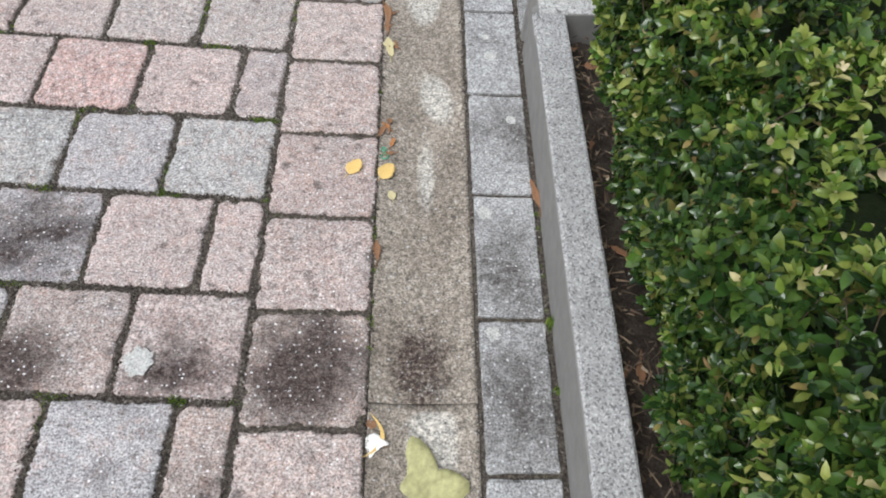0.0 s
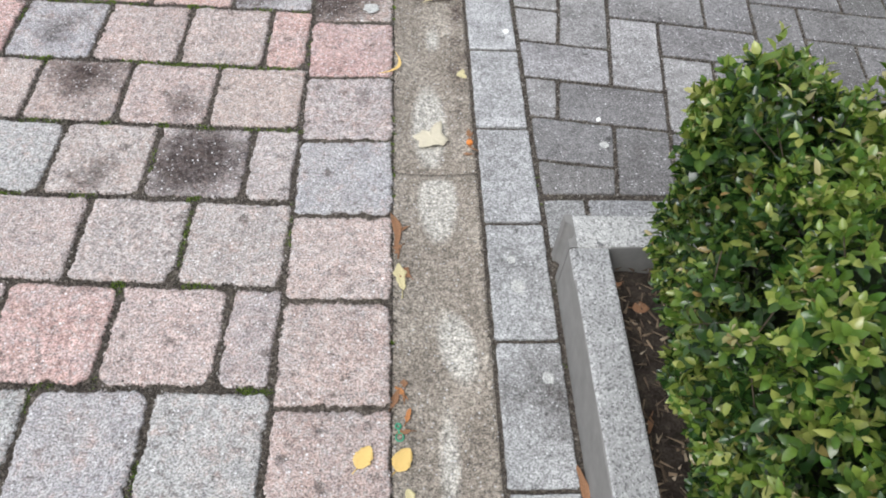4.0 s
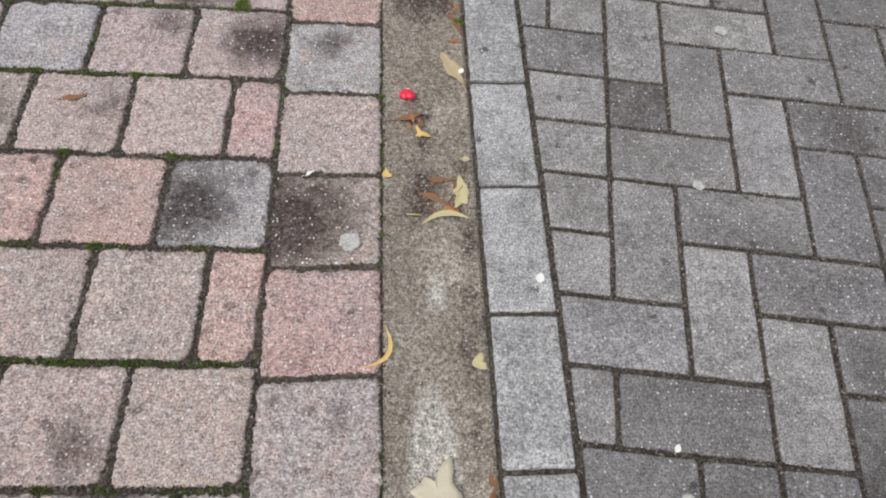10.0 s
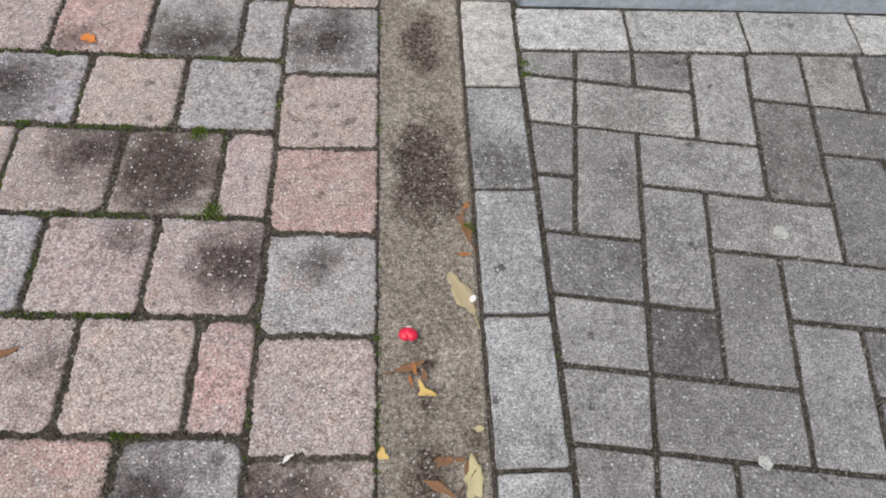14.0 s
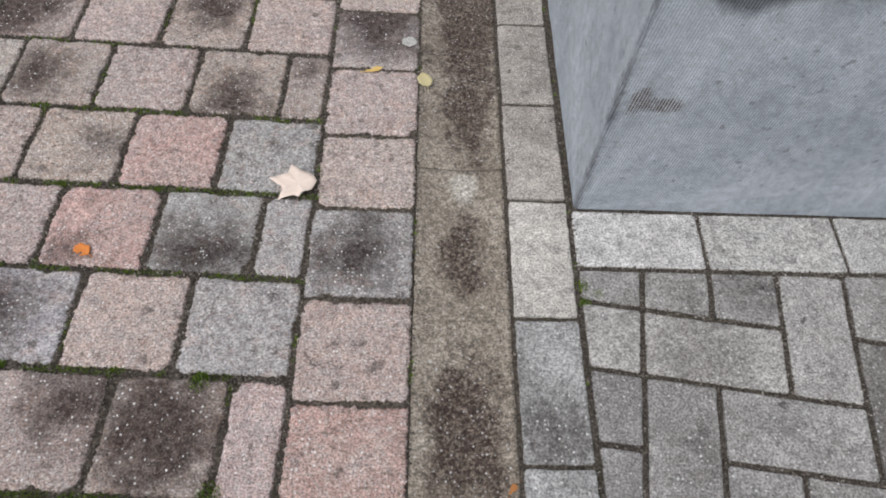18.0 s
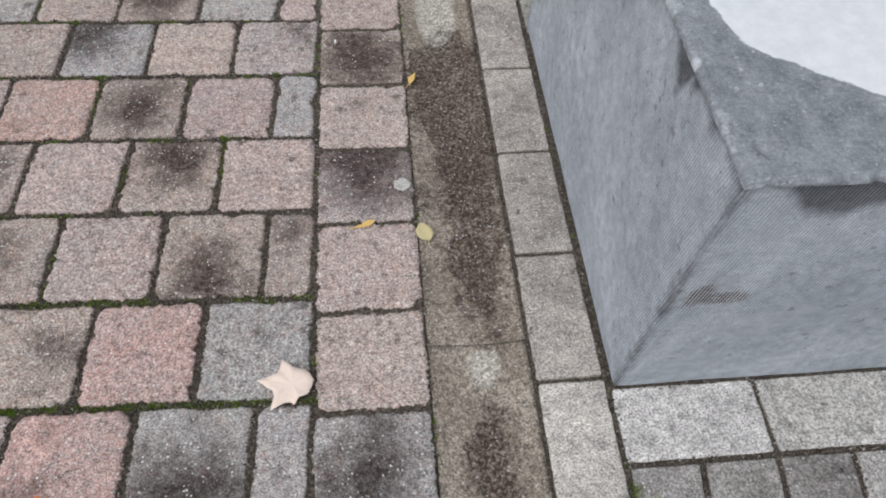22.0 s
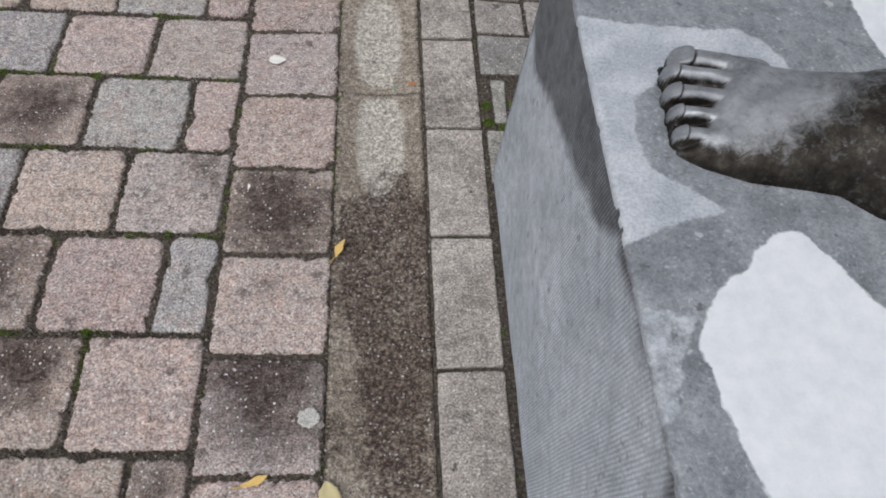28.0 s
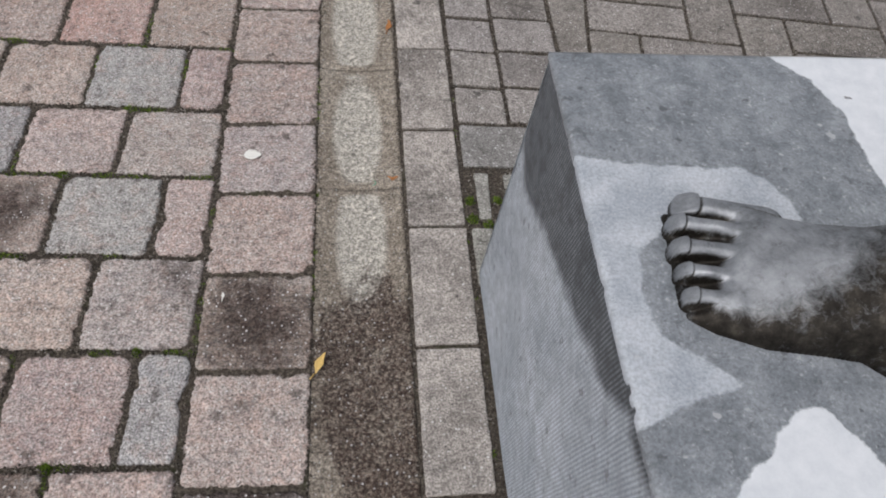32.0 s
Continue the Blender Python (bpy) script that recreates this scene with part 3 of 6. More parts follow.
# ---- ground ----
def build_ground():
    far = mesh_of("ground", [(-400, -400, -0.045), (400, -400, -0.045), (400, 400, -0.045), (-400, 400, -0.045)], [(0, 1, 2, 3)], M_FAR)
    tagged(new("ground", far), "grey-brown ground reaching out to the horizon", "ground", kind="structure")
    # joint earth, sunk under the gutter
    xs = np.concatenate([np.linspace(-2.6, -0.153, 60), [-0.1495, -0.1480, -0.002, -0.0005], np.linspace(0.004, 2.6, 60)])
    ys = np.linspace(-2.2, 5.2, 180)
    verts = [(x, y, -0.031 if -0.149 < x < -0.001 else -0.0050 + 0.0018 * fnoise(x * 40, y * 40)) for y in ys for x in xs]
    nx = len(xs)
    faces = [(j * nx + i, j * nx + i + 1, (j + 1) * nx + i + 1, (j + 1) * nx + i) for j in range(len(ys) - 1) for i in range(nx - 1)]
    ob = new("joint_bed", mesh_of("joint_bed", verts, faces, M_JOINT, True))
    tagged(ob, "dark mossy earth filling the joints of the paving", "joint earth", kind="structure")


build_ground()


# ---- planting bed: soil, concrete edging, box hedge ----
def build_bed():
    xs, ys = np.linspace(0.165, 1.3, 60), np.linspace(-2.2, 0.11, 120)
    verts = [(x, y, 0.035 + 0.012 * fnoise(x * 14, y * 14, 3) + 0.006 * fnoise(x * 60, y * 60, 5)) for y in ys for x in xs]
    nx = len(xs)
    faces = [(j * nx + i, j * nx + i + 1, (j + 1) * nx + i + 1, (j + 1) * nx + i) for j in range(len(ys) - 1) for i in range(nx - 1)]
    tagged(new("bed_soil", mesh_of("bed_soil", verts, faces, M_SOIL, True)), "dark damp soil of a planting bed", "soil", kind="structure")


def edging_slab(name, length, width, top, rnd):
    """A concrete edging slab along +y from the origin."""
    prof = [(0, -0.03), (0, top - 0.005), (0.0015, top - 0.0018), (0.005, top), (width - 0.005, top), (width - 0.0015, top - 0.0018), (width, top - 0.005), (width, -0.03)]
    steps = max(4, int(length / 0.05))
    verts, faces = [], []
    for s in range(steps + 1):
        y = length * s / steps
        for x, z in prof:
            verts.append((x + rnd.uniform(-0.0005, 0.0005), y, z + rnd.uniform(-0.0004, 0.0004)))
    n = len(prof)
    for s in range(steps):
        for i in range(n - 1):
            a = s * n + i
            faces.append((a + n, a + n + 1, a + 1, a))
    faces.append(tuple(range(n)))
    faces.append(tuple(steps * n + i for i in range(n))[::-1])
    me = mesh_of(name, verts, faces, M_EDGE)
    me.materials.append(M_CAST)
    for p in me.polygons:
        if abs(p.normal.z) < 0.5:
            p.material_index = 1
    return me


def build_edging():
    rnd = random.Random(5)
    side = thing("bed_edging", (0.109, -1.0, 0), label="grey speckled concrete edging slabs along the planting bed", category="edging", kind="structure")
    for k, (y0, y1) in enumerate(((-1.0, 0.096), (-2.05, -1.005))):
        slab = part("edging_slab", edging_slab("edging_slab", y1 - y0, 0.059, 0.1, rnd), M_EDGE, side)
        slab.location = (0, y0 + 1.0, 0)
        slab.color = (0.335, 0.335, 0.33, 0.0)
    end = thing("bed_end_edging", (0.109, 0.16, 0), label="pale concrete edging slab with a grooved end closing the bed", category="edging", kind="structure")
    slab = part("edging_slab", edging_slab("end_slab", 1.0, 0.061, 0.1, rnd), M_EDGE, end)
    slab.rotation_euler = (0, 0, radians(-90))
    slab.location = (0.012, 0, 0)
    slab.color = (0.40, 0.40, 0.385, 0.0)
    # the grooved nose of the end slab
    arc = [(0.0305 + 0.016 * math.cos(radians(a)), 0.011 * math.sin(radians(a))) for a in range(0, 181, 20)]
    outline = [(0.0, 0.012), (0.0, 0.0)] + [(0.061 - x, y) for x, y in arc] + [(0.061, 0.0), (0.061, 0.012)]
    n = len(outline)
    verts = [(y, -x, z) for z in (-0.03, 0.0985) for x, y in outline]
    faces = [(i, (i + 1) % n, n + (i + 1) % n, n + i) for i in range(n)] + [tuple(range(n))[::-1], tuple(n + i for i in range(n))]
    nose = part("grooved_nose", mesh_of("grooved_nose", verts, faces, M_CAST), M_CAST, end)
    nose.color = (0.40, 0.40, 0.39, 0.0)


HEDGE_MIN, HEDGE_MAX, HEDGE_R = (0.155, -2.0, 0.02), (0.98, 0.068, 0.486), 0.10


def hedge_point(rnd):
    """A point of the clipped hedge's skin and its outward normal: a rounded box, lumpy, drawn in at its foot."""
    lo, hi, r = HEDGE_MIN, HEDGE_MAX, HEDGE_R
    y = lo[1] + 0.4 + (hi[1] - lo[1] - 0.4) * rnd.random()
    pick = rnd.random()
    if pick < 0.42:
        q = [lo[0] + (hi[0] - lo[0]) * rnd.random(), y, hi[2]]
    elif pick < 0.80:
        q = [lo[0], y, lo[2] + 0.06 + (hi[2] - lo[2] - 0.06) * rnd.random()]
    else:
        q = [lo[0] + (hi[0] - lo[0]) * rnd.random(), hi[1], lo[2] + 0.06 + (hi[2] - lo[2] - 0.06) * rnd.random()]
    c = [min(max(q[k], lo[k] + r), hi[k] - r) for k in range(3)]
    if q[2] < lo[2] + r:
        c[2] = q[2]
    nrm = Vector(q) - Vector(c)
    if nrm.length < 1e-6:
        nrm = Vector((0, 0, 1))
    nrm.normalize()
    lump = 0.048 * fnoise(q[0] * 8, q[1] * 8, q[2] * 8) + 0.04 * fnoise(q[0] * 16 + 7, q[1] * 16, q[2] * 16)
    p = Vector(c) + nrm * (r + lump)
    foot = max(0.0, (0.36 - p.z) / 0.36)
    p.x += 0.105 * foot
    p.y -= 0.105 * foot
    return p, nrm


LEAF_LOOPS = (0, 1, 4, 3, 1, 2, 5, 4, 3, 4, 7, 6, 4, 5, 8, 7, 6, 7, 9, 7, 8, 9)
LEAF_COUNTS = (4, 4, 4, 4, 3, 3)


def unit(a):
    return a / np.linalg.norm(a, axis=-1, keepdims=True)


def leaf_points(base, way, up, length, width, fold, curl):
    """Ten points each of many oval leaves with sunken midribs."""
    side = np.cross(way, up)
    out = []
    for s, w in ((0.0, 0.12), (0.40, 1.0), (0.76, 0.74)):
        mid = base + way * (length * s) - up * (curl * length * s * s)
        rim = up * (fold * width * w)
        out += [mid - side * (width * w / 2) + rim, mid, mid + side * (width * w / 2) + rim]
    out.append(base + way * length - up * (curl * length))
    return np.stack(out, 1)


def leaves_mesh(name, points, material):
    n = len(points)
    loops = (np.array(LEAF_LOOPS)[None] + 10 * np.arange(n)[:, None]).ravel()
    return quick_mesh(name, points.reshape(-1, 3), loops, np.tile(LEAF_COUNTS, n), material)


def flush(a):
    """How far the hedge is in young shoot at a place: well at its end and along the top, little in two stretches along
    its length.
    """
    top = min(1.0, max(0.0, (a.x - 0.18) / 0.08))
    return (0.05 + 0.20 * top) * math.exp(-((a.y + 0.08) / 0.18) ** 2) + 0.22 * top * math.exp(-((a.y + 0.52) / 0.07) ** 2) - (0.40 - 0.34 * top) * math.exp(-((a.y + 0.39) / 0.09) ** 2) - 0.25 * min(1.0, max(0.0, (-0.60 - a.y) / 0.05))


def build_hedge():
    rnd = random.Random(21)
    hedge = thing("box_hedge", (0.5, -0.8, 0.03), label="dense glossy green box hedge with yellowish shoots in a planting bed", category="hedge")
    shift = Vector((0.5, -0.8, 0.03))
    gen = np.random.default_rng(3)
    n = 13500
    skin = []
    while len(skin) < n:
        a, c = hedge_point(rnd)
        # hollows between the clumps
        if fnoise(a.x * 13, a.y * 13, a.z * 13 + 30) + 0.4 * fnoise(a.x * 31, a.y * 31, a.z * 31) > -0.20 or rnd.random() < 0.17:
            skin.append((a, c))
    p = np.array([tuple(a) for a, _ in skin]) - np.array(shift)
    nrm = np.array([tuple(c) for _, c in skin])
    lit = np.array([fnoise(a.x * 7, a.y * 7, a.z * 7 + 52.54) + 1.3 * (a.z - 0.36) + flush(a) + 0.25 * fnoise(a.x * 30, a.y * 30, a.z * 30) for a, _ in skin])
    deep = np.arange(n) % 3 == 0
    p = p - nrm * (deep * gen.uniform(0.03, 0.075, n))[:, None]
    axis = unit(nrm * 0.8 + gen.normal(0, 0.45, (n, 3)) + np.array([0, 0, 0.4]))
    size = gen.uniform(0.75, 1.3, n)
    reach = gen.uniform(0.022, 0.040, n) * size
    start = p - axis * (reach * 0.7)[:, None]
    u = unit(np.cross(axis, np.array([0.31, 0.77, 0.55])))
    v = np.cross(axis, u)
    turn = gen.uniform(0, 6.28, n)
    old, young = [], []
    for k in range(5):
        s = (k + 1) / 5
        for flip in (0.0, math.pi):
            a = turn + k * 1.57 + flip + gen.normal(0, 0.25, n)
            d = u * np.cos(a)[:, None] + v * np.sin(a)[:, None]
            way = unit(d * (1.0 - 0.45 * s) + axis * (0.2 + 0.75 * s) + gen.normal(0, 0.12, (n, 3)))
            up = unit(axis - way * (axis * way).sum(1, keepdims=True))
            ln = gen.uniform(0.0116, 0.0178, n) * size * (0.7 if k == 4 else 1.0)
            pts = leaf_points(start + axis * (reach * s)[:, None], way, up, ln[:, None], (ln * gen.uniform(0.44, 0.62, n))[:, None], gen.uniform(0.08, 0.34, (n, 1)), gen.uniform(-0.05, 0.42, (n, 1)))
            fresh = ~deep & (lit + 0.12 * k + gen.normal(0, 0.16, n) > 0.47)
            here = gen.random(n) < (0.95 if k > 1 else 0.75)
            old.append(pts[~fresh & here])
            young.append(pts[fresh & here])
    # upright sprigs that stand out of the clipped top
    m = 240
    tops = [k for k in range(n) if nrm[k][2] > 0.6 and not deep[k]][:m]
    m = len(tops)
    tip = unit(np.array([0, 0, 1.0]) + gen.normal(0, 0.32, (m, 3)))
    su = unit(np.cross(tip, np.array([0.31, 0.77, 0.2])))
    sv = np.cross(tip, su)
    tall, spin = gen.uniform(0.022, 0.05, m), gen.uniform(0, 6.28, m)
    for k in range(5):
        for flip in (0.0, math.pi):
            a = spin + k * 1.57 + flip
            d = su * np.cos(a)[:, None] + sv * np.sin(a)[:, None]
            way = unit(d * (1.0 - 0.13 * k) + tip * (0.45 + 0.22 * k))
            up = unit(tip - way * (tip * way).sum(1, keepdims=True))
            ln = gen.uniform(0.014, 0.020, m) * (1.0 - 0.09 * k)
            young.append(leaf_points(p[tops] + tip * (tall * (k + 1) / 5)[:, None], way, up, ln[:, None], (ln * 0.55)[:, None], 0.2, 0.25))
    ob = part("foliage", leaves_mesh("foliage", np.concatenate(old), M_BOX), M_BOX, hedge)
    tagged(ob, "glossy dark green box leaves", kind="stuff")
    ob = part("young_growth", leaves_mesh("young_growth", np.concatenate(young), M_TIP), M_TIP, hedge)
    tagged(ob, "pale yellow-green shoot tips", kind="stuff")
    thin = np.arange(n) % 7 == 0
    a, c, w = (start - axis * 0.012)[thin], (start + axis * reach[:, None] * 0.9)[thin], 0.0007
    uu, vv = u[thin] * w, v[thin] * w
    tw = np.stack([a + uu, a - uu, a + vv, c + uu, c - uu, c + vv], 1)
    m = len(tw)
    loops = (np.array((0, 1, 4, 3, 1, 2, 5, 4, 2, 0, 3, 5))[None] + 6 * np.arange(m)[:, None]).ravel()
    ob = part("twigwork", quick_mesh("twigwork", tw.reshape(-1, 3), loops, np.full(3 * m, 4), M_TWIG), M_TWIG, hedge)
    tagged(ob, kind="stuff")
    # a plain near-black filler inside, its colour standing for shade in the gaps
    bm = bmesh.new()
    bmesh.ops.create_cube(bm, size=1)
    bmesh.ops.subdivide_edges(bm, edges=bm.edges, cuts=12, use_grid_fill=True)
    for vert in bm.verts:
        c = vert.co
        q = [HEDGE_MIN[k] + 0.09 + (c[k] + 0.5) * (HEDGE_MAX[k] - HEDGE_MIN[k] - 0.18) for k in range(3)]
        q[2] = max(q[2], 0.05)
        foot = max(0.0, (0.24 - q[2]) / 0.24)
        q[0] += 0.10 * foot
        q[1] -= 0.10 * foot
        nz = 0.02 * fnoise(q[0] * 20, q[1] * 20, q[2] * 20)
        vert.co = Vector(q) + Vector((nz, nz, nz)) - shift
    part("inner_wood", bm, M_CORE, hedge, "plain near-black block painting shade into the hedge's gaps")
    # stems that stand in the soil
    for k in range(9):
        bm = bmesh.new()
        bmesh.ops.create_cone(bm, segments=7, radius1=0.009, radius2=0.005, depth=0.16, cap_ends=True)
        x, y = 0.27 + rnd.uniform(-0.03, 0.05), -1.5 + k * 0.18
        bmesh.ops.transform(bm, matrix=pose(x, y, 0.1, rnd.uniform(-14, 14), rnd.uniform(-14, 14)), verts=bm.verts)
        bmesh.ops.translate(bm, vec=-shift, verts=bm.verts)
        part("stem", bm, M_TWIG, hedge)


# ---- plinth with bronze foot ----
PX0, PX1, PY0, PY1, PZ = 0.112, 1.0, 1.747, 2.555, 0.464
TX0, TX1, TY0, TY1 = 0.123, 0.99, 1.734, 2.533


def blob(x, y, shapes):
    """How far (x, y) lies inside a union of turned ellipses (centre x, y, half axes, turn), in metres."""
    best = -1.0
    for cx, cy, a, b, turn in shapes:
        c, s = math.cos(radians(turn)), math.sin(radians(turn))
        u, v = (x - cx) * c + (y - cy) * s, (y - cy) * c - (x - cx) * s
        k = math.hypot(u / a, v / b)
        best = max(best, (1 - k) * min(a, b))
    return best


CRUST = [
    [(0.162, 2.029), (0.178, 2.066), (0.195, 2.084), (0.214, 2.094), (0.228, 2.113), (0.245, 2.127), (0.272, 2.130), (0.290, 2.105), (0.308, 2.068), (0.342, 2.042), (0.42, 2.005), (0.52, 1.97), (0.66, 1.93), (0.72, 1.84),
     (0.62, 1.765), (0.45, 1.770), (0.36, 1.80), (0.300, 1.835), (0.246, 1.872), (0.208, 1.899), (0.186, 1.918), (0.177, 1.945), (0.168, 1.984)],
    [(0.340, 2.56), (0.375, 2.520), (0.401, 2.495), (0.420, 2.447), (0.418, 2.383), (0.424, 2.33), (0.50, 2.295), (0.75, 2.34), (0.80, 2.56)],
]
# outlines of sky reflections painted on the wet top; the last is a small spot
PALE_SHEEN = [
    [(0.10, 2.388), (0.173, 2.377), (0.248, 2.369), (0.280, 2.372), (0.300, 2.358), (0.316, 2.334), (0.322, 2.306), (0.24, 2.312), (0.185, 2.300), (0.160, 2.272), (0.153, 2.240), (0.156, 2.210), (0.158, 2.194), (0.170, 2.186), (0.190, 2.173), (0.209, 2.158), (0.211, 2.149), (0.182, 2.142), (0.157, 2.133), (0.140, 2.127), (0.130, 2.120), (0.10, 2.118)],
    [(0.10, 2.059), (0.144, 2.058), (0.155, 2.054), (0.162, 2.052), (0.158, 2.043), (0.147, 2.024), (0.138, 1.998), (0.130, 1.975), (0.10, 1.970)],
    [(0.10, 1.850), (0.126, 1.838), (0.147, 1.807), (0.134, 1.780), (0.10, 1.755)],
    [(0.117, 1.902), (0.1275, 1.899), (0.126, 1.890), (0.119, 1.889)],
]


def inside(x, y, shapes):
    """Signed distance into a union of outlines, in metres, for arrays of points."""
    best = np.full(x.shape, -9.0)
    for shape in shapes:
        near = np.full(x.shape, 9.0)
        odd = np.zeros(x.shape, bool)
        for (ax, ay), (bx, by) in zip(shape, shape[1:] + shape[:1]):
            s = np.clip(((x - ax) * (bx - ax) + (y - ay) * (by - ay)) / ((bx - ax) ** 2 + (by - ay) ** 2), 0, 1)
            near = np.minimum(near, np.hypot(x - ax - s * (bx - ax), y - ay - s * (by - ay)))
            if ay != by:
                odd ^= ((ay > y) != (by > y)) & (x < (bx - ax) * (y - ay) / (by - ay) + ax)
        best = np.maximum(best, np.where(odd, near, -near))
    return best


def build_plinth():
    plinth = thing("plinth", (PX0, PY0, 0), label="low bluestone plinth with chiselled sides and a stained honed top", category="plinth")
    o = Vector((PX0, PY0, 0))
    # sides: a fine grid each, with the chisel strokes' direction and the wet runs laid into the mesh
    corners = [((PX0, PY0), (TX0 + 0.002, TY0 + 0.004)), ((PX1, PY0), (TX1, TY0 + 0.004)), ((PX1, PY1), (TX1, TY1)), ((PX0, PY1), (TX0 + 0.002, TY1))]
    # the lower edge of the water runs: along the front, and along the left side from its back corner
    runs = {0: ((0.0, 0.03, 0.05, 0.08, 0.12, 0.16, 0.19, 0.4, 0.9), (0.470, 0.463, 0.446, 0.412, 0.402, 0.42, 0.43, 0.435, 0.45)),
            3: ((0.0, 0.055, 0.18, 0.27, 0.365, 0.41, 0.45, 0.47, 0.585, 0.605, 0.635, 0.65, 0.66, 0.80), (0.33, 0.292, 0.348, 0.371, 0.406, 0.45, 0.466, 0.461, 0.457, 0.44, 0.405, 0.44, 0.458, 0.460))}
    rusty = {0: [(0.033, 0.252, 0.017, 0.032, -14), (0.066, 0.246, 0.042, 0.017, -4)]}
    for k, name in enumerate(("front_face", "right_face", "back_face", "left_face")):
        (b0, t0), (b1, t1) = corners[k], corners[(k + 1) % 4]
        width = math.hypot(b1[0] - b0[0], b1[1] - b0[1])
        nu, nv = 110, 60
        verts, faces, damp, stroke, rust = [], [], [], [], []
        nrm = Vector(((b1[1] - b0[1]) / width, -(b1[0] - b0[0]) / width, 0))
        for j in range(nv + 1):
            for i in range(nu + 1):
                u, v = i / nu, j / nv
                bx, by = b0[0] + (b1[0] - b0[0]) * u, b0[1] + (b1[1] - b0[1]) * u
                tx, ty = t0[0] + (t1[0] - t0[0]) * u, t0[1] + (t1[1] - t0[1]) * u
                z = (PZ - 0.004) * v
                edge = min(u * width, (1 - u) * width)
                draft = 0.0 if edge > 0.006 else -0.0025
                w = draft + 0.0012 * fnoise(u * width * 12, z * 12, k)
                p = Vector((bx + (tx - bx) * v, by + (ty - by) * v, z)) + nrm * w
                if i in (0, nu):
                    p -= nrm * 0.001
                verts.append(tuple(p - o))
                s = u * width
                level = z - float(np.interp(s, *runs[k])) if k in runs else -1.0
                if k == 3 and s > 0.35:
                    level = max(level, z - 0.454 + 0.03 * max(0.0, fnoise(s * 38, 2.5, 7)))
                # the same mask also draws a narrow dark band along the upright corners
                damp.append(max(level, 0.004 - edge if k in (0, 3) else -1.0))
                stroke.append(s - z * 0.11)
                rust.append(max(0.0, min(1.0, 0.15 + 130 * blob(s, z, rusty.get(k, [(9, 9, 0.1, 0.1, 0)])))))
        for j in range(nv):
            for i in range(nu):
                a = j * (nu + 1) + i
                faces.append((a, a + 1, a + nu + 2, a + nu + 1))
        me = mesh_of(name, verts, faces, M_SIDE, True)
        me.attributes.new("damp", "FLOAT", "POINT").data.foreach_set("value", damp)
        me.attributes.new("stroke", "FLOAT", "POINT").data.foreach_set("value", stroke)
        me.attributes.new("rust", "FLOAT", "POINT").data.foreach_set("value", rust)
        part(name, me, M_SIDE, plinth)
    # honed top with a chipped, slightly rounded arris
    nx, ny = 210, 190
    verts, faces, pale_sheen, crust = [], [], [], []
    for j in range(ny + 1):
        for i in range(nx + 1):
            x = TX0 + (TX1 - TX0) * i / nx
            y = TY0 + (TY1 - TY0) * j / ny
            z = PZ + 0.0006 * fnoise(x * 8, y * 8, 2)
            dx, dy = min(x - TX0, TX1 - x), min(y - TY0, TY1 - y)
            e = min(dx, dy)
            chip = max(0.0, fnoise(x * 70, y * 70, 9) - 0.35) * 0.007
            if e < 0.0035:
                z -= 0.0022 * (1 - e / 0.0035)
            if e < 0.006:
                z -= chip * 0.4
                x += (chip if dx <= dy and x < 0.5 else 0)
                y += (chip if dy < dx and y < 2 else 0)
            verts.append((x - o.x, y - o.y, z))
    flat = np.array(verts)
    pale_sheen = list(np.maximum(np.maximum(inside(flat[:, 0] + o.x, flat[:, 1] + o.y, PALE_SHEEN[:1] + PALE_SHEEN[3:]), np.minimum(inside(flat[:, 0] + o.x, flat[:, 1] + o.y, PALE_SHEEN[1:2]), 0.0)), np.minimum(inside(flat[:, 0] + o.x, flat[:, 1] + o.y, PALE_SHEEN[2:3]), -0.0012)))
    # a paler arris at the near corner
    arris = np.minimum(flat[:, 0] + o.x - TX0, flat[:, 1] + o.y - TY0)
    pale_sheen = list(np.where((arris < 0.0022) & (flat[:, 0] + o.x < 0.27) & (flat[:, 1] + o.y < 1.80), np.maximum(pale_sheen, -0.0010), pale_sheen))
    crust = list(inside(flat[:, 0] + o.x, flat[:, 1] + o.y, CRUST))
    for j in range(ny):
        for i in range(nx):
            a = j * (nx + 1) + i
            faces.append((a, a + 1, a + nx + 2, a + nx + 1))
    # the thin upright rim under the arris
    border = [i for i in range(nx + 1)] + [j * (nx + 1) + nx for j in range(1, ny + 1)] + [ny * (nx + 1) + i for i in range(nx - 1, -1, -1)] + [j * (nx + 1) for j in range(ny - 1, 0, -1)]
    k = len(verts)
    for a in border:
        x, y, z = verts[a]
        verts.append((x, y, PZ - 0.009))
        pale_sheen.append(pale_sheen[a])
        crust.append(-1.0)
    m = len(border)
    for i in range(m):
        faces.append((border[i], k + i, k + (i + 1) % m, border[(i + 1) % m]))
    me = mesh_of("top", verts, faces, M_TOP, True)
    me.attributes.new("pale_sheen", "FLOAT", "POINT").data.foreach_set("value", pale_sheen)
    me.attributes.new("crust", "FLOAT", "POINT").data.foreach_set("value", crust)
    part("top", me, M_TOP, plinth, "honed top, dark and wet, with painted grey reflections and chalk-white stains")


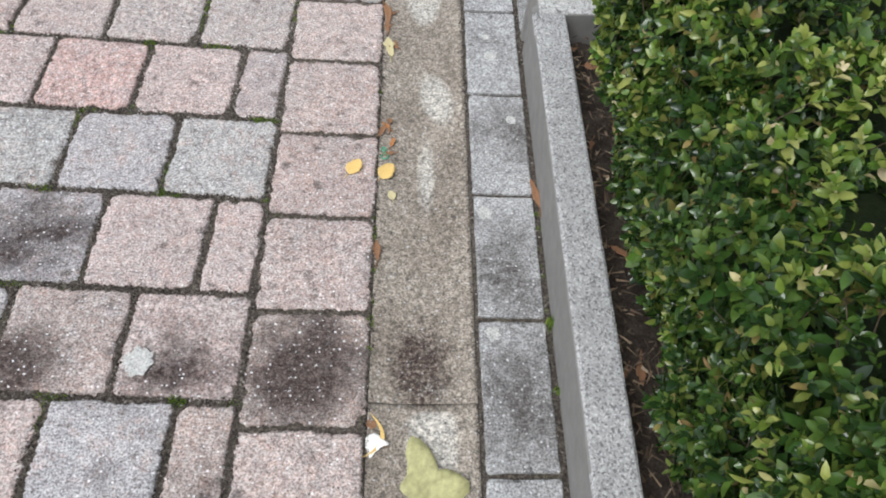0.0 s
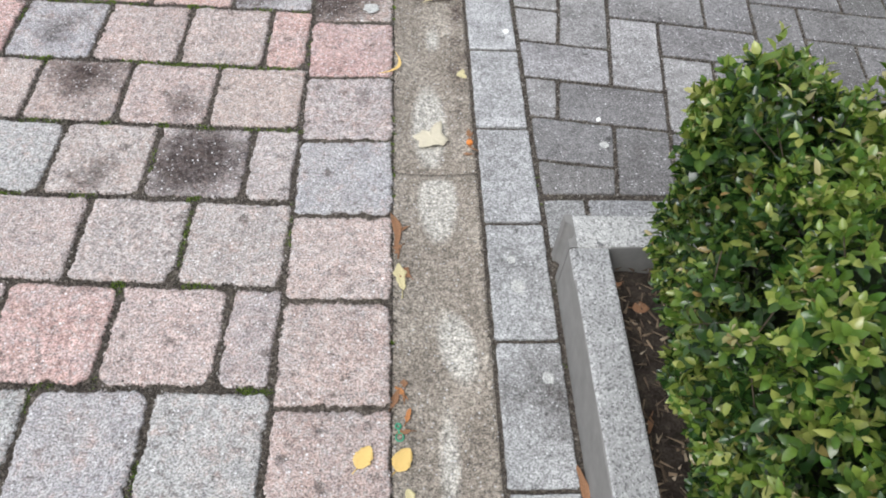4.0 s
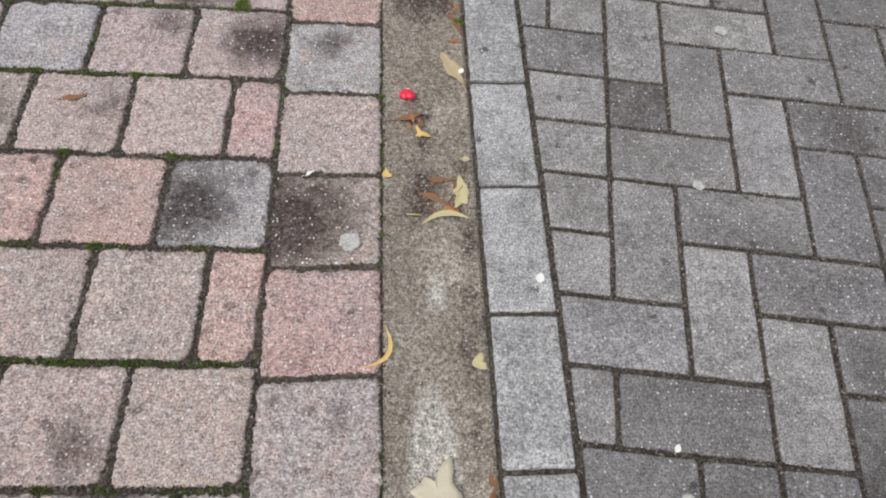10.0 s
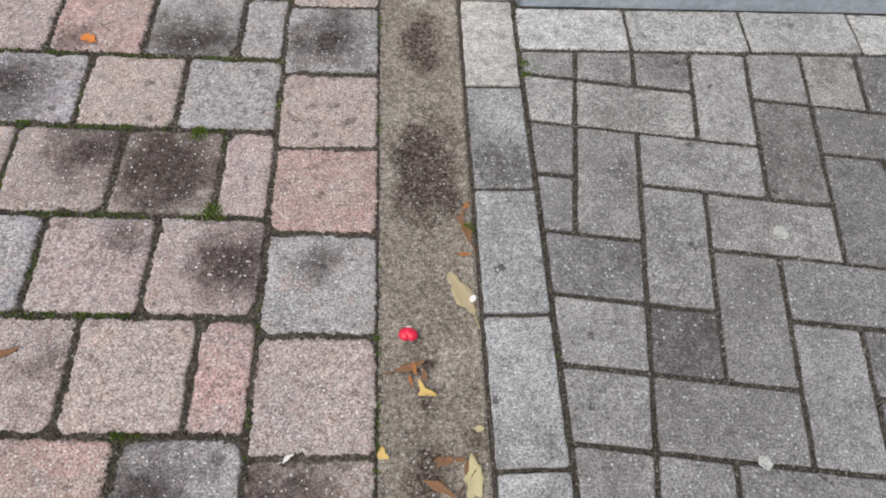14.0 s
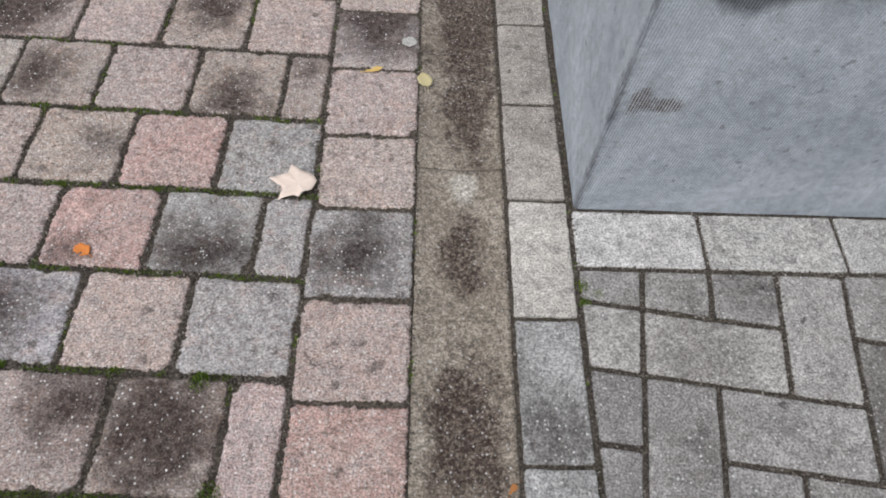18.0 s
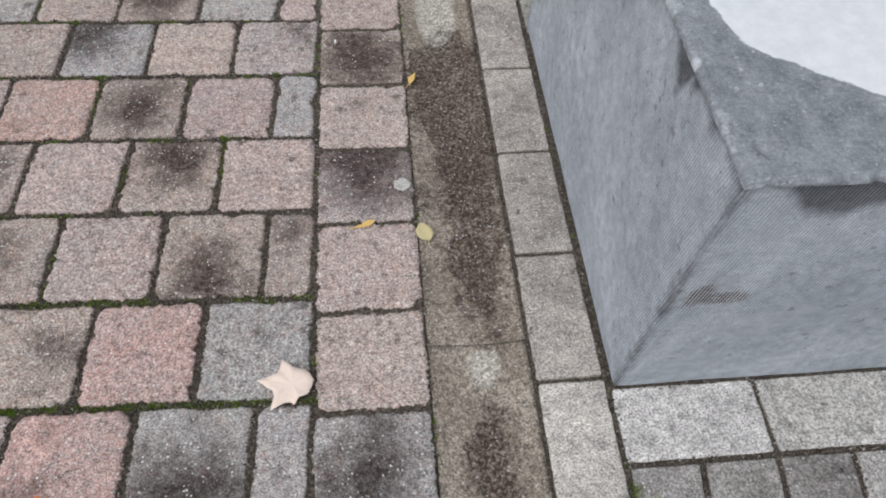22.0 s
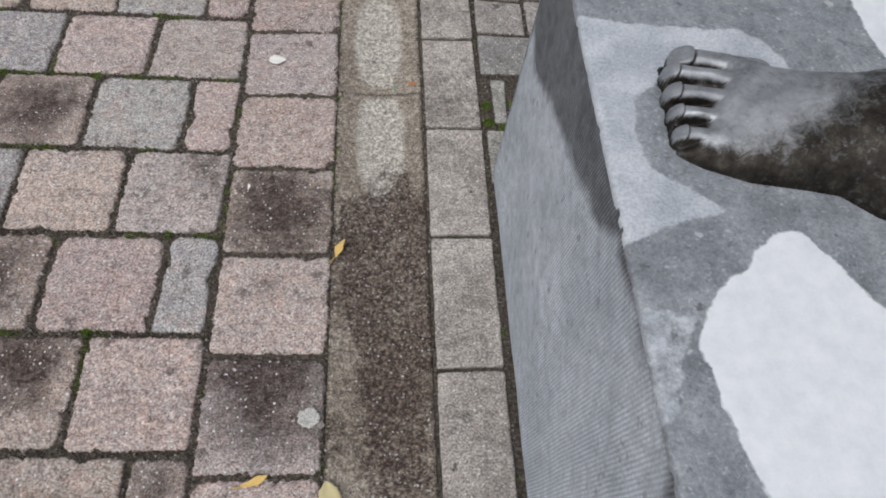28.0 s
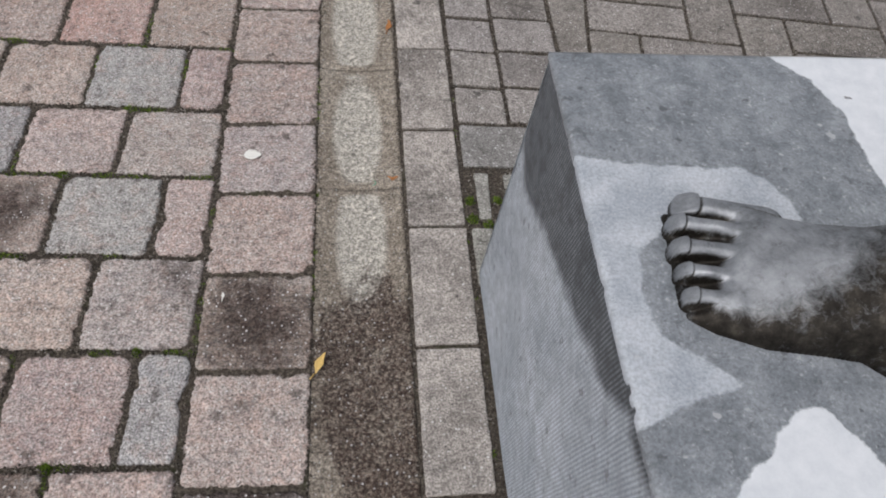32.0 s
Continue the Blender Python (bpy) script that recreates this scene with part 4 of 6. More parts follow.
def ball(store, place, radii, turn=0.0, tilt=0.0):
    """Adds a turned ellipsoid to a store of points and faces."""
    verts, faces = store
    m = pose(*place, 0, tilt, turn) @ Matrix.Diagonal((*radii, 1))
    k, nu, nv = len(verts), 18, 10
    verts.append(m @ Vector((0, 0, -1)))
    for j in range(1, nv):
        a = math.pi * j / nv
        for i in range(nu):
            c = 2 * math.pi * i / nu
            verts.append(m @ Vector((math.sin(a) * math.cos(c), math.sin(a) * math.sin(c), -math.cos(a))))
    verts.append(m @ Vector((0, 0, 1)))
    end = len(verts) - 1
    for i in range(nu):
        q = (i + 1) % nu
        faces.append((k, k + 1 + q, k + 1 + i))
        for j in range(nv - 2):
            r = k + 1 + j * nu
            faces.append((r + i, r + q, r + nu + q, r + nu + i))
        r = k + 1 + (nv - 2) * nu
        faces.append((r + i, r + q, end))


def build_foot():
    """Bare foot of a standing bronze figure: one plain mesh, its skin a relief of toes, nails, instep and heel."""
    z0, step = PZ, 0.0008
    xs, ys = np.arange(0.152, 0.47, step), np.arange(2.112, 2.342, step)
    X, Y = np.meshgrid(xs, ys)

    def soft(a, lo, hi):
        k = np.clip((a - lo) / (hi - lo), 0, 1)
        return k * k * (3 - 2 * k)

    # instep and heel between the near and the far outline, crest height along the foot
    near = np.interp(X, (0.17, 0.184, 0.205, 0.243, 0.291, 0.318, 0.344, 0.375, 0.402, 0.47), (2.222, 2.209, 2.195, 2.180, 2.172, 2.166, 2.144, 2.130, 2.128, 2.134))
    far_ = np.interp(X, (0.17, 0.204, 0.226, 0.256, 0.282, 0.303, 0.339, 0.373, 0.47), (2.330, 2.330, 2.327, 2.315, 2.300, 2.290, 2.282, 2.280, 2.280))
    crest = np.interp(X, (0.16, 0.20, 0.23, 0.26, 0.30, 0.34, 0.38, 0.42, 0.47), (0.018, 0.023, 0.029, 0.036, 0.046, 0.058, 0.076, 0.102, 0.122))
    q = (2 * Y - near - far_) / (far_ - near)
    start = np.interp(Y, (2.15, 2.206, 2.222, 2.247, 2.266, 2.287, 2.335), (0.185, 0.188, 0.212, 0.223, 0.238, 0.247, 0.232))
    body = crest * (1 + 0.12 * q) * np.clip(1 - np.abs(q) ** 2.7, 0, 1) ** 0.5 * soft(X, start - 0.026, start + 0.010)
    height, top = body, np.maximum(crest, 0.01)
    rub_shade = soft(Y, np.interp(X, (0.16, 0.196, 0.222, 0.251, 0.275, 0.333, 0.40), (2.196, 2.195, 2.191, 2.189, 2.196, 2.222, 2.255)) - 0.012, np.interp(X, (0.16, 0.251, 0.333, 0.40), (2.205, 2.206, 2.252, 2.285)) + 0.012) * soft(far_ - Y, 0.003, 0.02)
    rub_shade = rub_shade * (1 - 0.70 * soft(X, 0.29, 0.38))
    toes = np.zeros_like(X)
    toe_rub_shade = np.zeros_like(X)
    # tip, root, half width, height, nail length and width
    for tx, ty, kx, ky, hw, h, nl, nw in ((0.197, 2.3195, 0.264, 2.299, 0.0140, 0.022, 0.0215, 0.0230), (0.1855, 2.2975, 0.252, 2.280, 0.0098, 0.023, 0.0140, 0.0165), (0.1825, 2.2730, 0.242, 2.259, 0.0102, 0.022, 0.0140, 0.0165),
                                          (0.182, 2.2500, 0.228, 2.238, 0.0092, 0.020, 0.0118, 0.0140), (0.1815, 2.2265, 0.218, 2.217, 0.0098, 0.018, 0.0118, 0.0145)):
        ln = math.hypot(kx - tx, ky - ty)
        cx, cy = (kx - tx) / ln, (ky - ty) / ln
        s, d = (X - tx) * cx + (Y - ty) * cy, (Y - ty) * cx - (X - tx) * cy
        # blunt in plan at the tip, the nail lying on the slope behind it
        blunt = np.clip(1 - np.clip(1 - s / (hw * 0.75), 0, None) ** 2.6, 0, 1) ** 0.4
        wide = hw * (1.0 - 0.13 * np.exp(-((s / ln - 0.50) / 0.18) ** 2) + 0.12 * soft(s / ln, 0.62, 1.0)) * np.maximum(blunt, 1e-3)
        slope = np.clip(1 - np.clip(1 - s / (nl * 1.05), 0, 1) ** 2.2, 0, 1) ** 0.6
        dome = np.clip(1 - np.abs(d / wide) ** 3.0, 0, 1) ** 0.45
        rise = h * (0.96 + 0.08 * np.exp(-((s / ln - 0.55) / 0.2) ** 2) + 0.16 * np.clip(s / ln, 0, 1.1) ** 2)
        t = np.where(s > 0, rise * slope * dome, 0) * soft(-s, -ln * 1.7, -ln * 1.15)
        e = (np.abs((s + 0.0004 - nl / 2) / (nl / 2)) ** 5 + np.abs(d / (nw / 2)) ** 5) ** 0.2
        plate = rise * (0.30 + 0.70 * np.sin(1.57 * np.clip(s / nl, 0, 1)) ** 0.8) * (0.99 - 0.08 * (d / hw) ** 2)
        t = np.where((e < 1) & (s > 0), np.maximum(t, plate * np.clip(dome * 1.7, 0, 1)) + 0.0004, t) - 0.0019 * np.exp(-((e - 1.1) / 0.08) ** 2) * (t > 0.006)
        crease = 0.0002 * np.exp(-((s / ln - 0.52) / 0.02) ** 2) + 0.0002 * np.exp(-((s / ln - 0.60) / 0.02) ** 2)
        t = np.where(t > 0.01, t - crease, t)
        # gaps, nail creases and lower toe fronts go dark: shade painted into the colour
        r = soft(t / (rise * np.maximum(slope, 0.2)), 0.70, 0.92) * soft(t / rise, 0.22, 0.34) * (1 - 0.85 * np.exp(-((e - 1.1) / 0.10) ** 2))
        toe_rub_shade = np.where(t > toes, r, toe_rub_shade)
        toes = np.maximum(toes, t)
    web = soft(far_ - Y, 0.012, 0.02) * (0.006 + 0.009 * soft(X, 0.192, 0.230)) * soft(X, np.interp(Y, (2.22, 2.30), (0.178, 0.186)), np.interp(Y, (2.22, 2.30), (0.184, 0.192))) * (Y > 2.220) * (Y < 2.318) * (X < 0.26)
    toes = np.maximum(toes, web)
    k = 0.0022
    height = np.where(np.maximum(toes, body) > 0, k * np.log(np.exp(toes / k) + np.exp(body / k)) - k * 0.69 * np.exp(-np.maximum(toes, body) / 0.006), 0)
    rub_shade = np.where(toes > body, toe_rub_shade * soft(Y, 2.204, 2.212), rub_shade * soft(height / top, 0.5, 0.75) * soft(X, start - 0.02, start - 0.004))
    rise = 0.0007 * np.array([[fnoise(x * 45, y * 45, 3) for x in xs[::4]] for y in ys[::4]])
    rise = np.repeat(np.repeat(rise, 4, 0), 4, 1)[:len(ys), :len(xs)]
    for _ in range(4):
        rise[1:-1, 1:-1] = (rise[:-2, 1:-1] + rise[2:, 1:-1] + rise[1:-1, :-2] + rise[1:-1, 2:]) / 4
    height = height + rise * np.clip(height / 0.01, 0, 1)
    solid = height > 0.0016
    cell = solid[:-1, :-1] | solid[1:, :-1] | solid[:-1, 1:] | solid[1:, 1:]
    jj, ii = np.nonzero(cell)
    w = len(xs)
    quads = np.stack([jj * w + ii, jj * w + ii + 1, (jj + 1) * w + ii + 1, (jj + 1) * w + ii], 1)
    used, quads = np.unique(quads, return_inverse=True)
    quads = quads.reshape(-1, 4)
    origin = Vector((0.32, 2.24, z0))
    z = np.where(solid, height, -0.001).ravel()[used]
    pts = np.stack([X.ravel()[used] - origin.x, Y.ravel()[used] - origin.y, z], 1)
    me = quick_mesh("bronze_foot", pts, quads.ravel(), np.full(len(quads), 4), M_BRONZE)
    me.attributes.new("rubbed_and_shade", "FLOAT", "POINT").data.foreach_set("value", rub_shade.ravel()[used].astype(np.float32))
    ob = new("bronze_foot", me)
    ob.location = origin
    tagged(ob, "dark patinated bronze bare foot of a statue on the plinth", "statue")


# ---- litter ----
# leaves by the radius of their middle and their lobes: direction in degrees, reach and width
LOBES = {
    "maple": (0.28, ((168, 0.40, 17), (112, 0.31, 14), (55, 0.06, 30), (10, 0.10, 40), (-35, 0.06, 30), (-82, 0.12, 9), (-128, 0.33, 15))),
    "cut": (0.30, ((177, 0.20, 18), (130, 0.10, 16), (102, -0.18, 15), (66, 0.42, 19), (-11, 0.18, 20), (-45, 0.14, 20), (-130, 0.22, 20))),
    "folded": (0.28, ((113, 0.44, 26), (188, 0.14, 26), (-5, 0.27, 32), (60, -0.10, 16), (-80, 0.36, 38))),
    "paper": (0.38, ((-100, 0.28, 14), (-5, 0.28, 13))),
    "jagged": (0.20, ((95, 0.36, 16), (60, 0.10, 14), (-75, 0.22, 18), (-110, 0.36, 14), (180, 0.06, 20))),
    "bent": (0.16, ((110, 0.40, 16), (-15, 0.38, 22), (-150, 0.10, 20))),
    "crescent": (0.26, ((60, 0.26, 28), (-60, 0.20, 26), (0, -0.14, 22), (180, 0.08, 40))),
}


def flat_leaf(name, place, turn, size, kind, material, label, category="leaf", seed=0):
    """A fallen leaf: a curled sheet with a midrib, its outline set by kind, its stalk at one end."""
    rnd = random.Random(seed)
    verts, faces = [], []
    curl, bend, twist = rnd.uniform(0.1, 0.5), rnd.uniform(-0.5, 0.5), rnd.uniform(-0.6, 0.6)
    if kind in LOBES:
        n = 90
        core, lobes = LOBES[kind]
        ring = []
        for i in range(n):
            a = 360 * i / n
            r = core + sum(reach * math.exp(-abs(((a - at + 180) % 360 - 180) / wide) ** (1.1 if kind == "maple" else 1.5)) for at, reach, wide in lobes)
            r *= rnd.uniform(0.97, 1.03)
            ring.append((r * math.cos(radians(a)), r * math.sin(radians(a))))
        verts.append((0, 0, 0.03))
        for k in (0.35, 0.7, 1.0):
            verts += [(x * k, y * k, 0.03 + 0.10 * k * k * max(0.0, fnoise(x * 3 + seed, y * 3, 4) + 0.1) + 0.012 * math.sin(9 * x * k + 5 * y * k)) for x, y in ring]
        for i in range(n):
            j = (i + 1) % n
            faces.append((0, 1 + i, 1 + j))
            for k in (0, 1):
                faces.append((1 + k * n + i, 1 + (k + 1) * n + i, 1 + (k + 1) * n + j, 1 + k * n + j))
    else:
        n = 18
        for i in range(n + 1):
            s = i / n
            body = math.sin(math.pi * min(1, max(0, s))) ** 0.75
            if kind == "oval":
                hw = 0.36 * math.sin(math.pi * s ** 0.8) ** 0.7
            elif kind == "strip":
                hw = (0.14 if size < 0.05 else 0.10) * body * (1 + 0.25 * math.sin(9 * s + seed))
            elif kind == "thread":
                hw = 0.045 * body
            elif kind == "arc":
                hw = 0.075 * body
            elif kind == "lobed":
                hw = 0.17 * body * (1 + 0.22 * math.sin(11 * s + seed) + 0.16 * math.sin(23 * s))
            else:
                hw = 0.36 * body * (1 + 0.20 * math.sin(9 * s + seed) + 0.12 * math.sin(27 * s))
            my = bend * 0.5 * (s - 0.5) ** 2 * (2.2 if kind == "strip" else 0.6)
            if kind == "thread":
                my = 1.5 * (s - 0.5) ** 2
            elif kind == "arc":
                my = -0.9 * (s - 0.5) ** 2
            for q in (-1.0, -0.5, 0.0, 0.5, 1.0):
                w = hw * q * rnd.uniform(0.9, 1.1)
                if kind == "torn" and q > 0.4 and 0.3 < s < 0.5:
                    w *= 0.35
                z = 0.02 + curl * w * w * (3.0 if kind == "strip" else 1.2) + abs(w) * 0.2 + 0.25 * curl * (s - 0.5) ** 2 + twist * 0.2 * w * (s - 0.5)
                verts.append((s - 0.5, my + w, max(0.004, z)))
        for i in range(n):
            for q in range(4):
                a = i * 5 + q
                faces.append((a, a + 5, a + 6, a + 1))
    k = len(verts)
    for s in (0, 1) if kind not in LOBES and kind != "thread" else ():
        verts += [(-0.49 - 0.3 * s, 0.06 * s, 0.03), (-0.49 - 0.3 * s, 0.06 * s + 0.03, 0.03), (-0.49 - 0.3 * s, 0.06 * s + 0.015, 0.055)]
    if len(verts) > k:
        faces += [(k, k + 1, k + 4, k + 3), (k + 1, k + 2, k + 5, k + 4), (k + 2, k, k + 3, k + 5)]
    ob = new(name, mesh_of(name, verts, faces, material, True))
    thick = ob.modifiers.new("thick", "SOLIDIFY")
    thick.thickness = 0.0005 / size
    ob.matrix_basis = pose(*place, rnd.uniform(-4, 4), rnd.uniform(-4, 4), turn) @ Matrix.Diagonal((size, size, size * 0.8, 1))
    groups = {"fallen_leaf": "fallen leaves along the gutter", "dead_leaf": "dead leaves on the bed soil", "leaf_scrap": "leaf scraps in the gutter", "paper_scrap": "paper scraps on the paving", "plastic_scrap": "plastic scraps in the gutter"}
    return tagged(ob, label, category, groups[name])


def spot(place, size, seed, label="pale ring-shaped lichen spot on the paving"):
    rnd = random.Random(seed)
    n = 48
    rim = [size / 2 * (0.85 + 0.30 * fnoise(2 * math.cos(6.2832 * i / n) + 9 * seed, 2 * math.sin(6.2832 * i / n), seed) + rnd.uniform(-0.06, 0.06)) for i in range(n)]
    rings = ((1.0, 0.0002), (0.85, 0.0009), (0.55, 0.0008), (0.38 + 0.1 * rnd.random(), 0.0001))
    verts = [(rim[i] * k * math.cos(6.2832 * i / n), rim[i] * k * math.sin(6.2832 * i / n), z) for k, z in rings for i in range(n)]
    faces = []
    for q in range(3):
        for i in range(n):
            j = (i + 1) % n
            faces.append((q * n + i, q * n + j, (q + 1) * n + j, (q + 1) * n + i))
    faces.append(tuple(3 * n + i for i in range(n)))
    ob = new("lichen_spot", mesh_of("lichen_spot", verts, faces, M_SPOT))
    ob.location = place
    return tagged(ob, label, "lichen", "lichen spots on the paving")


def build_litter():
    g = -0.012
    flat_leaf("fallen_leaf", (-0.066, -0.672, g + 0.004), 0, 0.088, "folded", M_OLIVE, "large crumpled olive-green leaf lying in the gutter", seed=3)
    flat_leaf("fallen_leaf", (-0.128, -0.616, g + 0.006), 80, 0.062, "thread", M_YELLOW, "thin curled amber leaf round a paper scrap", seed=2)
    flat_leaf("fallen_leaf", (-0.134, -0.176, g + 0.006), 60, 0.036, "oval", M_YELLOW, "small round yellow leaf beside the gutter", seed=4)
    flat_leaf("fallen_leaf", (-0.185, -0.175, 0.001), 60, 0.034, "oval", M_YELLOW, "small yellow leaf lying on a sett", seed=5)
    flat_leaf("fallen_leaf", (-0.125, -0.223, g + 0.004), 110, 0.018, "oval", M_PALE, "tiny pale yellow leaf in the gutter", seed=6)
    flat_leaf("fallen_leaf", (-0.137, 0.115, g + 0.006), 100, 0.05, "lobed", M_PALE, "narrow yellow leaf along the gutter edge", seed=7)
    flat_leaf("fallen_leaf", (-0.141, 0.205, g + 0.006), 96, 0.07, "strip", M_BROWN, "narrow brown leaf along the gutter edge", seed=8)
    flat_leaf("fallen_leaf", (-0.145, -0.329, g + 0.006), 95, 0.04, "strip", M_BROWN, "withered rust-brown leaf along the gutter edge", seed=9)
    flat_leaf("fallen_leaf", (-0.145, -0.09, g + 0.006), 70, 0.035, "strip", M_BROWN, "withered tan leaf beside the gutter", seed=10)
    flat_leaf("fallen_leaf", (0.104, -0.22, 0.003), 100, 0.06, "strip", M_BROWN, "thin rust-brown leaf against the edging", seed=11)
    flat_leaf("fallen_leaf", (-0.080, 0.418, g + 0.004), 0, 0.066, "cut", M_CREAM, "pale cream torn leaf lying flat in the gutter", seed=12)
    flat_leaf("fallen_leaf", (-0.140, 0.60, g + 0.012), 62, 0.075, "thread", M_YELLOW, "curled yellow leaf at the gutter edge", seed=13)
    flat_leaf("fallen_leaf", (-0.014, 0.40, g + 0.008), -78, 0.05, "thread", M_BROWN, "brown dried leaf against the kerb", seed=14)
    flat_leaf("fallen_leaf", (-0.016, 0.588, g + 0.006), 15, 0.03, "crescent", M_PALE, "small pale yellow leaf against the kerb", seed=15)
    flat_leaf("fallen_leaf", (-0.027, 1.137, g + 0.006), 118, 0.078, "lobed", M_TAN, "tan lobed leaf lying in the gutter", seed=16)
    flat_leaf("fallen_leaf", (-0.103, 1.025, g + 0.004), 20, 0.05, "strip", M_BROWN, "shrivelled rust-brown leaf in the gutter", seed=17)
    flat_leaf("fallen_leaf", (-0.086, 0.989, g + 0.005), 0, 0.036, "bent", M_YELLOW, "curled pale yellow leaf bit in the gutter", seed=18)
    flat_leaf("fallen_leaf", (-0.024, 0.872, g + 0.006), 0, 0.058, "jagged", M_PALE, "pale yellow lobed leaf in the gutter", seed=19)
    flat_leaf("fallen_leaf", (-0.053, 0.832, g + 0.006), 6, 0.074, "arc", M_PALE, "long curled pale yellow leaf across the gutter", seed=20)
    flat_leaf("fallen_leaf", (-0.068, 0.862, g + 0.005), 150, 0.05, "strip", M_BROWN, "shrivelled brown leaf in the gutter", seed=21)
    flat_leaf("fallen_leaf", (-0.030, 0.885, g + 0.005), 70, 0.045, "strip", M_BROWN, "shrivelled brown leaf beside a pale leaf", seed=22)
    flat_leaf("fallen_leaf", (-0.014, 1.249, g + 0.006), 110, 0.06, "strip", M_BROWN, "brown dried leaf against the kerb", seed=23)
    flat_leaf("fallen_leaf", (-0.646, 1.05, 0.001), 15, 0.04, "strip", M_BROWN, "thin curled brown leaf on a sett", seed=24)
    flat_leaf("fallen_leaf", (-0.656, 1.64, 0.001), 150, 0.03, "torn", M_ORANGE, "small bright orange leaf on a reddish sett", seed=25)
    flat_leaf("fallen_leaf", (-0.343, 1.780, 0.003), 0, 0.075, "maple", M_PINKLEAF, "pale pinkish pointed maple leaf lying on the setts", seed=26)
    flat_leaf("fallen_leaf", (-0.233, 2.056, 0.002), 20, 0.036, "strip", M_YELLOW, "small curled yellow leaf on the setts", seed=27)
    flat_leaf("fallen_leaf", (-0.139, 2.037, 0.0), 110, 0.038, "oval", M_PALE, "small pale yellow leaf at the gutter edge", seed=28)
    flat_leaf("fallen_leaf", (-0.137, 2.402, 0.0), 68, 0.036, "strip", M_YELLOW, "curled amber leaf at the gutter edge", seed=29)
    flat_leaf("fallen_leaf", (0.245, -0.64, 0.055), 10, 0.05, "oval", M_BROWN, "dried tan leaf on the bed soil", seed=31)
    flat_leaf("fallen_leaf", (-0.142, 0.905, g + 0.008), 30, 0.022, "crescent", M_YELLOW, "tiny curled tan leaf at the gutter edge", seed=32)
    flat_leaf("fallen_leaf", (-0.014, 0.936, g + 0.008), 0, 0.013, "oval", M_PALE, "tiny pale leaf bit against the kerb", seed=33)
    flat_leaf("fallen_leaf", (0.954, 0.893, 0.003), 12, 0.045, "arc", M_YELLOW, "curled yellow leaf on the grey pavers", seed=34)
    flat_leaf("fallen_leaf", (-0.018, 2.750, g + 0.008), 40, 0.02, "bent", M_RUST, "small rust-brown leaf bit in the gutter", seed=35)
    flat_leaf("fallen_leaf", (-0.010, 3.160, g + 0.008), 80, 0.035, "strip", M_RUST, "withered rust-brown leaf against the kerb", seed=36)
    flat_leaf("plastic_scrap", (-0.048, 2.742, g + 0.006), 85, 0.016, "thread", M_GREEN, "tiny green plastic scrap in a gutter joint", "litter", 37)
    flat_leaf("paper_scrap", (-0.011, 1.127, g + 0.010), 60, 0.013, "oval", M_WHITE, "tiny white paper scrap beside a tan leaf", "litter", 38)
    flat_leaf("paper_scrap", (0.235, 0.462, 0.003), 60, 0.012, "oval", M_WHITE, "tiny white paper scrap on the grey pavers", "litter", 39)
    flat_leaf("paper_scrap", (-0.282, 2.516, 0.003), 90, 0.013, "strip", M_WHITE, "tiny white paper scrap on a brown sett", "litter", 40)
    rnd = random.Random(77)
    for k in range(15):
        flat_leaf("dead_leaf", (rnd.uniform(0.18, 0.30), rnd.uniform(-1.1, 0.08), 0.05), rnd.uniform(0, 360), rnd.uniform(0.02, 0.045), rnd.choice(["oval", "strip"]), M_BROWN, "dried brown leaf on the bed soil", seed=200 + k)
    for x0, x1, y0, y1, count in ((-0.075, -0.02, 0.835, 0.905, 9), (-0.115, -0.08, 1.0, 1.03, 4), (-0.145, -0.125, -0.26, -0.05, 5), (-0.145, -0.125, 0.1, 0.25, 3), (-0.02, -0.008, 1.2, 1.3, 4), (-0.02, -0.006, 0.36, 0.44, 3), (-0.146, -0.135, -0.66, -0.58, 2)):
        for k in range(count):
            flat_leaf("leaf_scrap", (rnd.uniform(x0, x1), rnd.uniform(y0, y1), g + 0.005), rnd.uniform(0, 360), rnd.uniform(0.012, 0.024), rnd.choice(["torn", "strip", "lobed"]), rnd.choice([M_BROWN, M_BROWN, M_RUST]), "shrivelled rust-brown leaf scrap in the gutter", seed=400 + k + count)
    # plastic and paper bits
    bm = ([], [])
    ball(bm, (-0.005, 0, 0.008), (0.012, 0.012, 0.008), 20)
    ball(bm, (0.005, -0.001, 0.008), (0.012, 0.011, 0.008), -20)
    ball(bm, (0, 0.003, 0.009), (0.010, 0.011, 0.008))
    me = mesh_of("red_plastic_bit", [tuple(p) for p in bm[0]], bm[1], M_RED, True)
    red = new("red_plastic_bit", me)
    red.location = (-0.106, 1.074, g - 0.001)
    red.scale = (0.82, 0.82, 0.82)
    tagged(red, "small glossy red heart-shaped plastic bit in the gutter", "litter")
    bm = ([], [])
    ball(bm, (0.001, 0.010, 0.0125), (0.005, 0.004, 0.003))
    part("cap", mesh_of("cap", [tuple(p) for p in bm[0]], bm[1], M_WHITE, True), M_WHITE, red, "white tip")
    bm = bmesh.new()
    for y in (0.0, 0.022):
        r = 0.0075 if y == 0 else 0.005
        prev = []
        first = None
        for i in range(14):
            a = 6.2832 * i / 14
            ringv = [bm.verts.new(((r + 0.0018 * math.cos(b)) * math.cos(a), y + (r + 0.0018 * math.cos(b)) * math.sin(a), 0.003 + 0.0018 * math.sin(b))) for b in (0, 1.57, 3.14, 4.71)]
